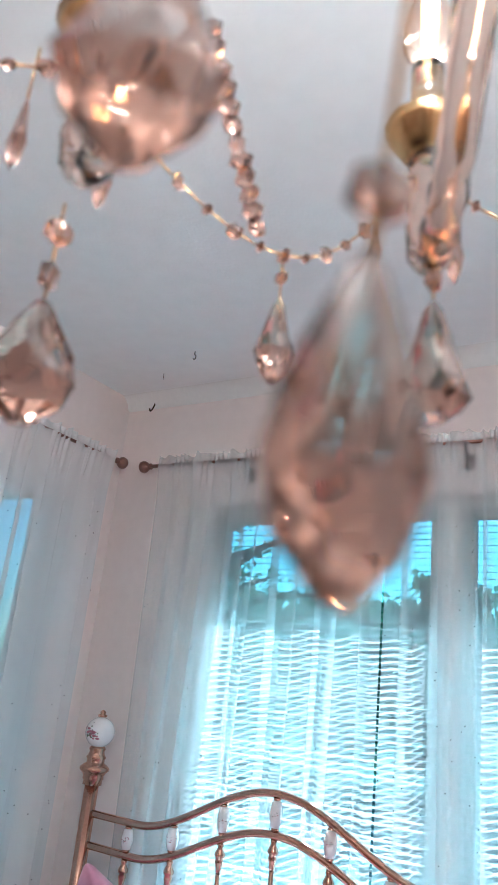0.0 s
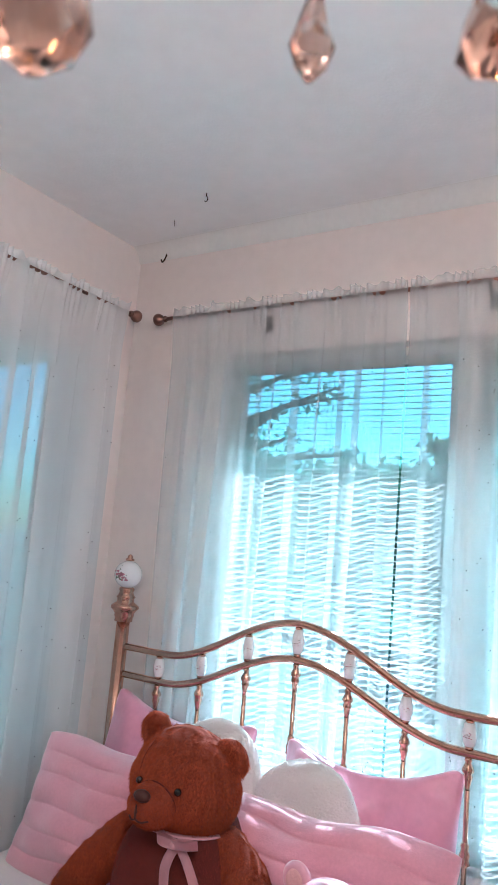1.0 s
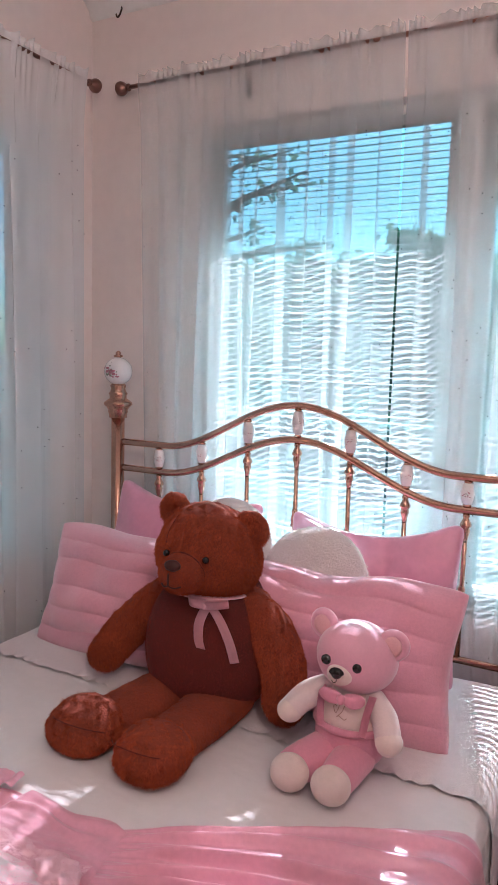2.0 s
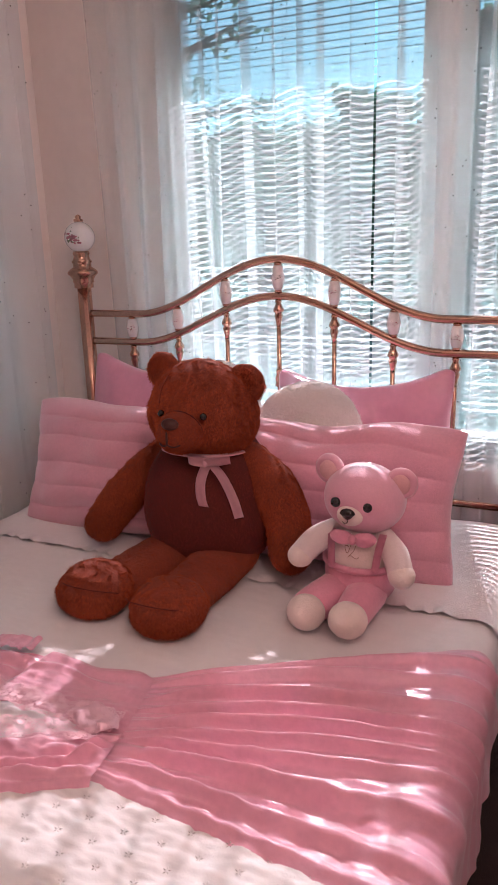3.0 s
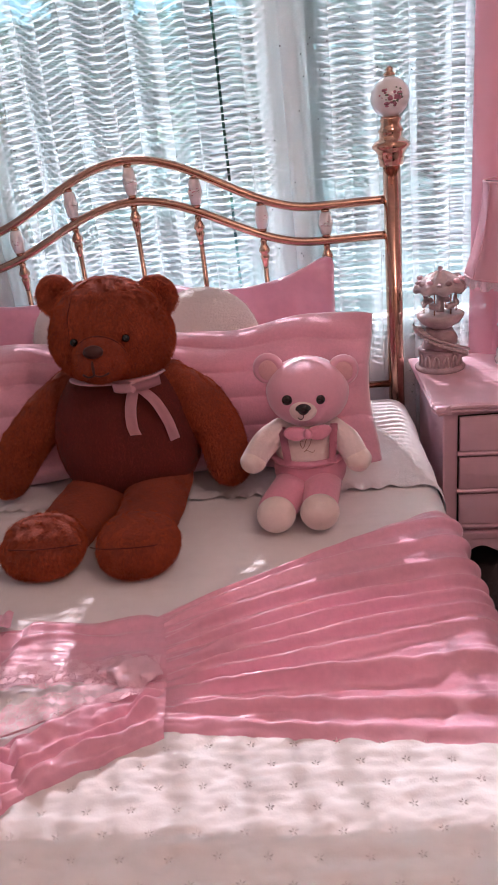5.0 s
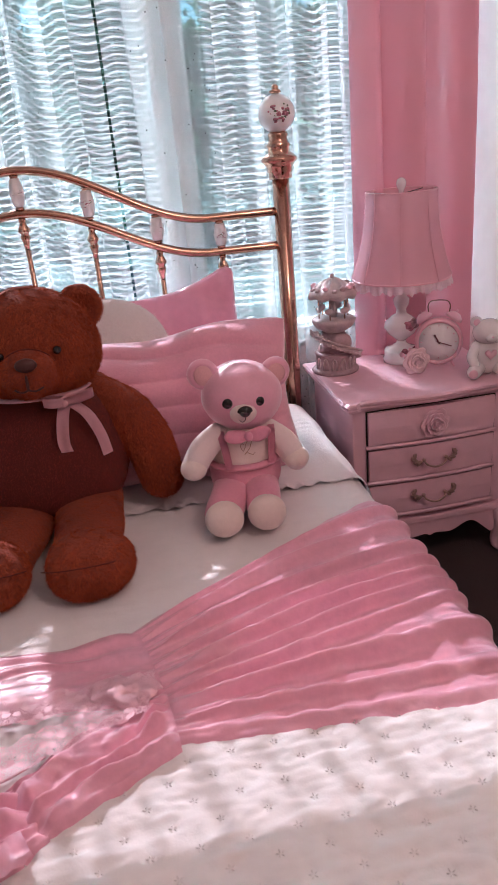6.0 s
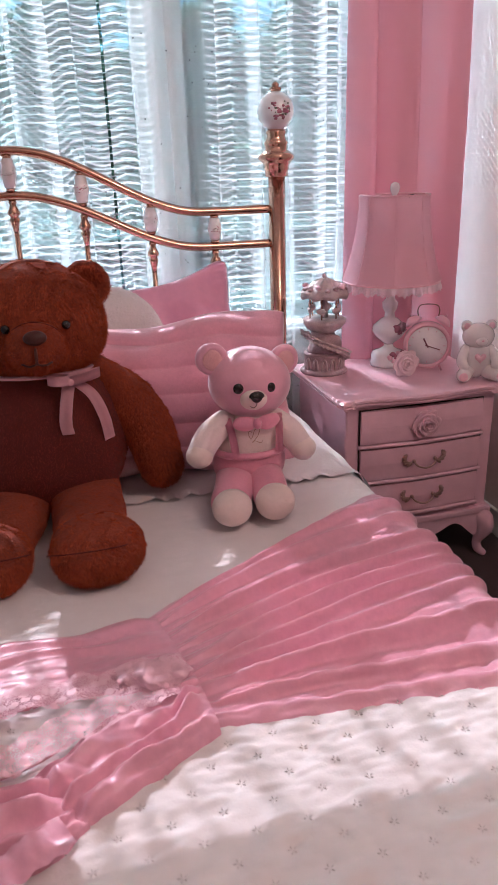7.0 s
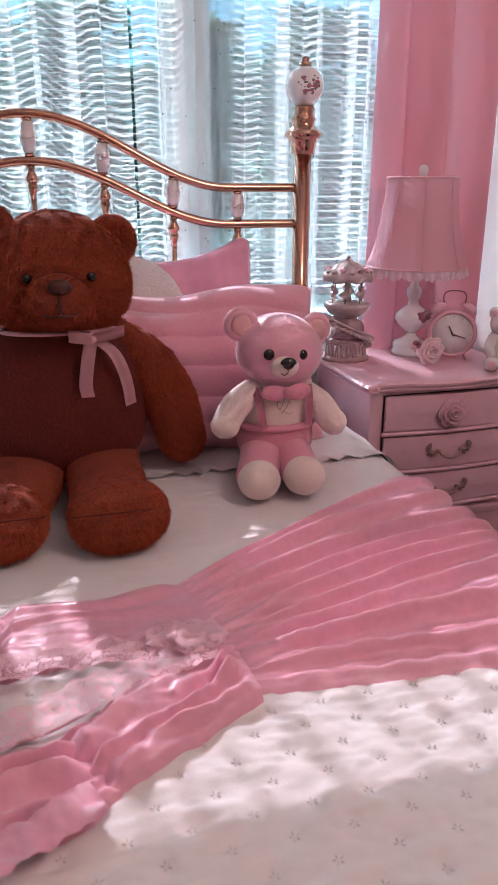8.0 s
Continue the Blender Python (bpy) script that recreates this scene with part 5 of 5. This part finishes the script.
part("case", facing(lathe([(0, -0.022), (0.060, -0.022), (0.070, -0.016), (0.071, 0.016), (0.066, 0.024), (0.060, 0.022), (0.059, 0.016)], 40)), CLOCKPINK, clock)
part("dial", facing(lathe([(0, 0.0178), (0.0585, 0.0178), (0.0585, 0.013)], 40)), FACE, clock, "white clock dial")
for a, ln, w in ((118, 0.026, 0.0022), (-18, 0.040, 0.0016)):
    d = Vector((math.cos(radians(a)), 0, math.sin(radians(a))))
    part("clock_hand", tube([d * -0.006 + Vector((0, -0.0205, 0)), d * ln + Vector((0, -0.0205, 0))], w, 6), DARKPINK, clock)
for k in range(12):
    a = math.pi * k / 6
    part("hour_mark", tube([(0.048 * math.cos(a), -0.0186, 0.048 * math.sin(a)), (0.054 * math.cos(a), -0.0186, 0.054 * math.sin(a))], 0.0011, 5), NIGHT, clock)
for s in (-1, 1):
    bm = lathe([(0, 0.020), (0.012, 0.018), (0.022, 0.010), (0.027, 0.0)], 22)
    bmesh.ops.transform(bm, matrix=pose(s * 0.042, 0, 0.068, 0, s * 32, 0), verts=bm.verts)
    bell = part("bell", bm, CLOCKPINK, clock)
    part("bell_stud", tube([(s * 0.050, 0, 0.083), (s * 0.055, 0, 0.093)], 0.003, 8), CLOCKPINK, bell)
    part("foot", tube([(s * 0.036, 0, -0.056), (s * 0.048, -0.004, -0.081)], [0.005, 0.003], 8), CLOCKPINK, clock)
part("carry_handle", tube(smooth_line([(-0.03, 0, 0.088), (-0.032, 0, 0.108), (-0.02, 0, 0.122), (0.02, 0, 0.122), (0.032, 0, 0.108), (0.03, 0, 0.088)], 6), 0.0018, 8), COPPER, clock)

# ---- rose candle ----
ROSEWAX = mat("rose_wax", (0.86, 0.64, 0.68), 0.45, noise_scale=20, noise_amt=0.1)
rose = thing("rose_ornament", (1.075, -0.235, TOP + 0.042), "pale pink rose ornament in front of the clock", "ornament")
rose_relief("petal", rose, (0, 0, 0), 0.040, ROSEWAX)

# ---- ceramic bear bank ----
CERAMIC = mat("white_ceramic", (0.80, 0.74, 0.74), 0.22, coat=0.4, noise_scale=6, noise_amt=0.05)
bank = thing("bear_figurine", (1.262, -0.315, TOP), "white ceramic bear figurine with a pink heart", "figurine", rz=-14)
bm = ball((0, 0, 0.062), (0.047, 0.040, 0.062), seg=28, rings=20)
for v in bm.verts:
    v.co.z = max(v.co.z, 0.001)
part("body", bm, CERAMIC, bank)
b_h = part("head", ball((0, -0.008, 0.128), (0.046, 0.040, 0.038), seg=28, rings=20), CERAMIC, bank)
part("snout", ball((0, -0.043, 0.119), (0.018, 0.012, 0.014), seg=18, rings=12), CERAMIC, b_h)
part("nose", ball((0, -0.054, 0.123), (0.004, 0.003, 0.003), seg=10, rings=8), NIGHT, b_h)
for s in (-1, 1):
    e = part("ear", ball((s * 0.036, -0.004, 0.158), (0.017, 0.010, 0.016), seg=18, rings=12), CERAMIC, b_h)
    part("inner_ear", ball((s * 0.036, -0.0115, 0.158), (0.010, 0.004, 0.010), seg=14, rings=10), NIGHT, e, "pink inner ear")
    part("arm", limb([(s * 0.036, -0.012, 0.088), (s * 0.050, -0.030, 0.062), (s * 0.046, -0.045, 0.045)], [0.015, 0.016, 0.014], wobble=0), CERAMIC, bank)
    f = part("leg", limb([(s * 0.030, -0.02, 0.024), (s * 0.048, -0.052, 0.022)], [0.022, 0.021], wobble=0), CERAMIC, bank)
    part("foot_pad", ball((s * 0.054, -0.071, 0.022), (0.013, 0.004, 0.013), seg=14, rings=10), NIGHT, f, "pink foot pad")
rows = []
for k in range(2):
    rows.append([(0.0011 * 16 * math.sin(a) ** 3 * (1 - 0.15 * k), -0.042 - 0.004 * k, 0.070 + 0.0011 * (13 * math.cos(a) - 5 * math.cos(2 * a) - 2 * math.cos(3 * a) - math.cos(4 * a)) * (1 - 0.15 * k)) for a in np.linspace(0, 2 * math.pi, 40, endpoint=False)])
bm = from_grid(rows, closed_u=True)
bmesh.ops.holes_fill(bm, edges=[e for e in bm.edges if e.is_boundary])
part("heart", bm, NIGHT, bank, "pink heart")

# ---- ceiling hooks ----
hook = thing("ceiling_hook", (-0.41, -0.19, CEILING), "small dark screw hook in the ceiling", "hook", "hooks")
part("shank", tube(smooth_line([(0, 0, 0.004), (0, 0, -0.012), (0.006, 0, -0.018), (0.006, 0, -0.028), (0, 0, -0.033), (-0.006, 0, -0.029)], 5), 0.0018, 6), IRON, hook)
pin = thing("ceiling_hook", (-0.66, -0.06, CEILING), "thin dark nail in the ceiling corner", "hook", "hooks")
part("shank", tube([(0, 0, 0.004), (0.001, 0, -0.028)], 0.001, 5), IRON, pin)
plant = thing("wall_hook", (-0.85, 0.135, 2.69), "dark iron plant hook high in the corner", "hook", "hooks")
part("plate", box(-0.022, -0.004, -0.006, 0.022, 0.004, 0.004, 0.001), IRON, plant)
part("shank", tube(smooth_line([(0.004, -0.006, 0.0), (0.006, -0.012, -0.02), (0.0, -0.016, -0.04), (-0.010, -0.016, -0.046), (-0.016, -0.016, -0.034)], 5), 0.0035, 6), IRON, plant)

# ---- chandelier ----
# Brown tints put the dark room's reflections into the crystal's colour.
CRYSTAL = glass("crystal_brown_reflection", (0.62, 0.41, 0.34), 0.0, 1.6)
CRYSTAL_DARK = glass("crystal_dark_reflection", (0.48, 0.28, 0.21), 0.0, 1.62)
ARMGLASS = glass("twisted_glass", (0.86, 0.68, 0.58), 0.05, 1.45)
GILT = mat("gilt_metal", (0.75, 0.48, 0.22), 0.25, 1.0, noise_scale=30, noise_amt=0.3)
BULB = glow("bulb_filament", (1.0, 0.55, 0.20), 9.0)
AMBER = glass("amber_glass", (0.95, 0.66, 0.36), 0.15, 1.45)
CH = Vector((1.17, -2.08, 0))
lamp_ch = thing("chandelier", (CH.x, CH.y, CEILING), "crystal chandelier with glass arms, bead chains and lit candle bulbs", "chandelier")


def facet_drop(width, length, depth=0.5, seed=0, shape="kite"):
    """A cut pendant, its top at the origin."""
    prof = {"kite": [(0.10, 0), (0.34, -0.12), (0.70, -0.45), (1.0, -0.64), (0.72, -0.84), (0.18, -1.0)],
            "bell": [(0.12, 0), (0.30, -0.10), (0.52, -0.36), (0.86, -0.70), (1.0, -0.88), (0.50, -1.0)],
            "leaf": [(0.16, 0), (0.45, -0.16), (0.85, -0.42), (1.0, -0.62), (0.80, -0.84), (0.22, -1.0)]}[shape]
    rows = []
    for k, (r, z) in enumerate(prof):
        rows.append([(r * width / 2 * math.cos(a), r * width / 2 * depth * math.sin(a), z * length) for a in [2 * math.pi * (i + 0.5 * (k % 2)) / 8 for i in range(8)]])
    bm = from_grid(rows, closed_u=True)
    bmesh.ops.triangulate(bm, faces=bm.faces)
    bmesh.ops.holes_fill(bm, edges=[e for e in bm.edges if e.is_boundary])
    bmesh.ops.recalc_face_normals(bm, faces=bm.faces)
    return bm


def hang_in(name, bm, material, place, rz=0.0, label="", parent=None, tip=0.0):
    ob = part(name, bm, material, parent or lamp_ch, label, smooth=False)
    ob.matrix_basis = pose(place[0] - CH.x, place[1] - CH.y, place[2] - CEILING, tip, 0, rz)
    return ob


def gem(place, r):
    bm = bmesh.new()
    bmesh.ops.create_icosphere(bm, subdivisions=1, radius=r)
    for v in bm.verts:
        v.co.y *= 0.6
    return hang_in("crystal_bead", bm, CRYSTAL, place, random.uniform(0, 180))


def link(a, b, r=0.0008):
    a, b = Vector(a), Vector(b)
    off = Vector((CH.x, CH.y, CEILING))
    return part("wire_link", tube([a - off, b - off], r, 5), GILT, lamp_ch)


part("ceiling_rose", lathe([(0.0, -0.03), (0.03, -0.03), (0.06, -0.012), (0.065, 0.0)], 28), GILT, lamp_ch)
part("stem", lathe([(0.006, -0.7), (0.006, -0.02)], 10), GILT, lamp_ch)
part("column", lathe([(0.0, -0.93), (0.012, -0.925), (0.022, -0.90), (0.014, -0.87), (0.030, -0.83), (0.036, -0.80), (0.02, -0.76), (0.014, -0.70), (0.024, -0.66), (0.008, -0.62)], 20), ARMGLASS, lamp_ch)
arm_bm = tube(smooth_line([(0.02, 0, -0.80), (0.09, 0, -0.78), (0.16, 0, -0.86), (0.22, 0, -0.935), (0.265, 0, -0.955), (0.298, 0, -0.925), (0.300, 0, -0.885), (0.300, 0, -0.86)], 8), [0.009] * 57, 10)
for v in arm_bm.verts:
    v.co += 0.0012 * Vector((math.sin(v.co.z * 700 + v.co.x * 500), math.cos(v.co.z * 700), 0))
first_arm = None
SWAG = {0: Vector((-0.001, 0.048, 0.021))}
ARMS = [118 + 45 * k - 8 * (k == 1) for k in range(8)]
for k, ang in enumerate(ARMS):
    if first_arm is None:
        arm = first_arm = part("arm", arm_bm, ARMGLASS, lamp_ch, "twisted clear glass arm")
    else:
        arm = new("arm", first_arm.data)
        arm.parent = lamp_ch
    arm.matrix_basis = pose(0, 0, 0, 0, 0, ang)
    part("drip_cup", lathe([(0.006, -0.868), (0.014, -0.864), (0.022, -0.852), (0.025, -0.846), (0.020, -0.850), (0.012, -0.858)], 16, (0.300, 0, 0)), GILT, arm, "gilt fluted drip cup")
    part("candle", lathe([(0.010, -0.856), (0.010, -0.80)], 14, (0.300, 0, 0)), AMBER, arm, "amber glass candle sleeve")
    part("bulb", lathe([(0.006, -0.80), (0.015, -0.785), (0.017, -0.770), (0.010, -0.745), (0.002, -0.725)], 14, (0.300, 0, 0)), ARMGLASS, arm, "clear candle bulb")
    part("filament", lathe([(0.001, -0.79), (0.0026, -0.78), (0.0026, -0.755), (0.001, -0.745)], 8, (0.300, 0, 0)), BULB, arm, "glowing filament")
    # pendant under the arm
    a = radians(ang)
    hr = 0.30 if k == 1 else 0.262
    x, y, z = CH.x + hr * math.cos(a), CH.y + hr * math.sin(a), CEILING - 0.966
    z += 0.026 if k == 0 else 0.0
    link((x, y, z + 0.01), (x, y, z - 0.045))
    gem((x, y, z - 0.006), 0.0085)
    gem((x, y, z - 0.030), 0.0085)
    hang_in("crystal_drop", facet_drop(0.044, 0.060, 0.75, shape="bell" if k == 0 else "leaf"), CRYSTAL_DARK, (x, y, z - 0.044), ang + (60 if k == 1 else 20), "cut crystal drop, tinted brown for dark reflections")
    # small drops at the cup's rim
    for d in (-26, 26):
        x2, y2 = CH.x + 0.33 * math.cos(a + radians(d) * 0.16), CH.y + 0.33 * math.sin(a + radians(d) * 0.16)
        link((x2, y2, CEILING - 0.85), (x2, y2, CEILING - 0.885))
        hang_in("crystal_drop", facet_drop(0.020, 0.045), CRYSTAL, (x2, y2, CEILING - 0.885), ang, "small cut crystal drop")
    # bead swag to the next arm
    b = radians(ARMS[(k + 1) % 8])
    p0 = Vector((CH.x + 0.335 * math.cos(a), CH.y + 0.335 * math.sin(a), CEILING - 0.845))
    p1 = Vector((CH.x + 0.335 * math.cos(b), CH.y + 0.335 * math.sin(b), CEILING - 0.845))
    for j in range(1, 14):
        s = j / 14
        p = p0.lerp(p1, s) + Vector((0, 0, -0.085 * math.sin(math.pi * s)))
        p += SWAG.get(k, Vector((0, 0, 0))) * math.sin(math.pi * s)
        gem(p, 0.0065 if j % 2 else 0.0045)
        if j > 1:
            link(last, p)
        last = p
    mid = p0.lerp(p1, 0.5) + Vector((0, 0, -0.085))
    turn = ang + 112
    mid += SWAG.get(k, Vector((0, 0, 0)))
    link(mid, mid + Vector((0, 0, -0.03)))
    gem(mid + Vector((0, 0, -0.016)), 0.0055)
    hang_in("crystal_drop", facet_drop(0.026, 0.058, 0.8), CRYSTAL, mid + Vector((0, 0, -0.030)), turn, "slim cut crystal drop")
# the cluster under the column
hang_in("crystal_drop", facet_drop(0.027, 0.049, 0.45, shape="leaf"), CRYSTAL_DARK, (1.1085, -2.066, 1.6135), 60, "large cut crystal drop, tinted brown for dark reflections", tip=4)
link((1.1085, -2.066, 1.612), (1.125, -2.068, 1.80))
gem((1.1095, -2.066, 1.624), 0.006)
hang_in("crystal_drop", facet_drop(0.036, 0.060, 0.5, shape="kite"), CRYSTAL_DARK, (1.062, -2.072, 1.700), 40, "large cut crystal drop, tinted brown for dark reflections")
link((1.062, -2.072, 1.70), (1.10, -2.07, 1.85))
for s in np.linspace(0, 1, 12):
    gem(Vector((0.952, -1.930, 1.872)).lerp(Vector((0.942, -1.852, 1.806)), s) + Vector((0, 0, 0.0)), 0.0075)
for ang in (118, 298):
    bulb = new("bulb_light", bpy.data.lights.new("bulb_light", "POINT"))
    bulb.data.energy, bulb.data.color, bulb.data.shadow_soft_size = 4.0, (1.0, 0.80, 0.62), 0.035
    bulb.location = (CH.x + 0.14 * math.cos(radians(ang)), CH.y + 0.14 * math.sin(radians(ang)), CEILING - 0.52)
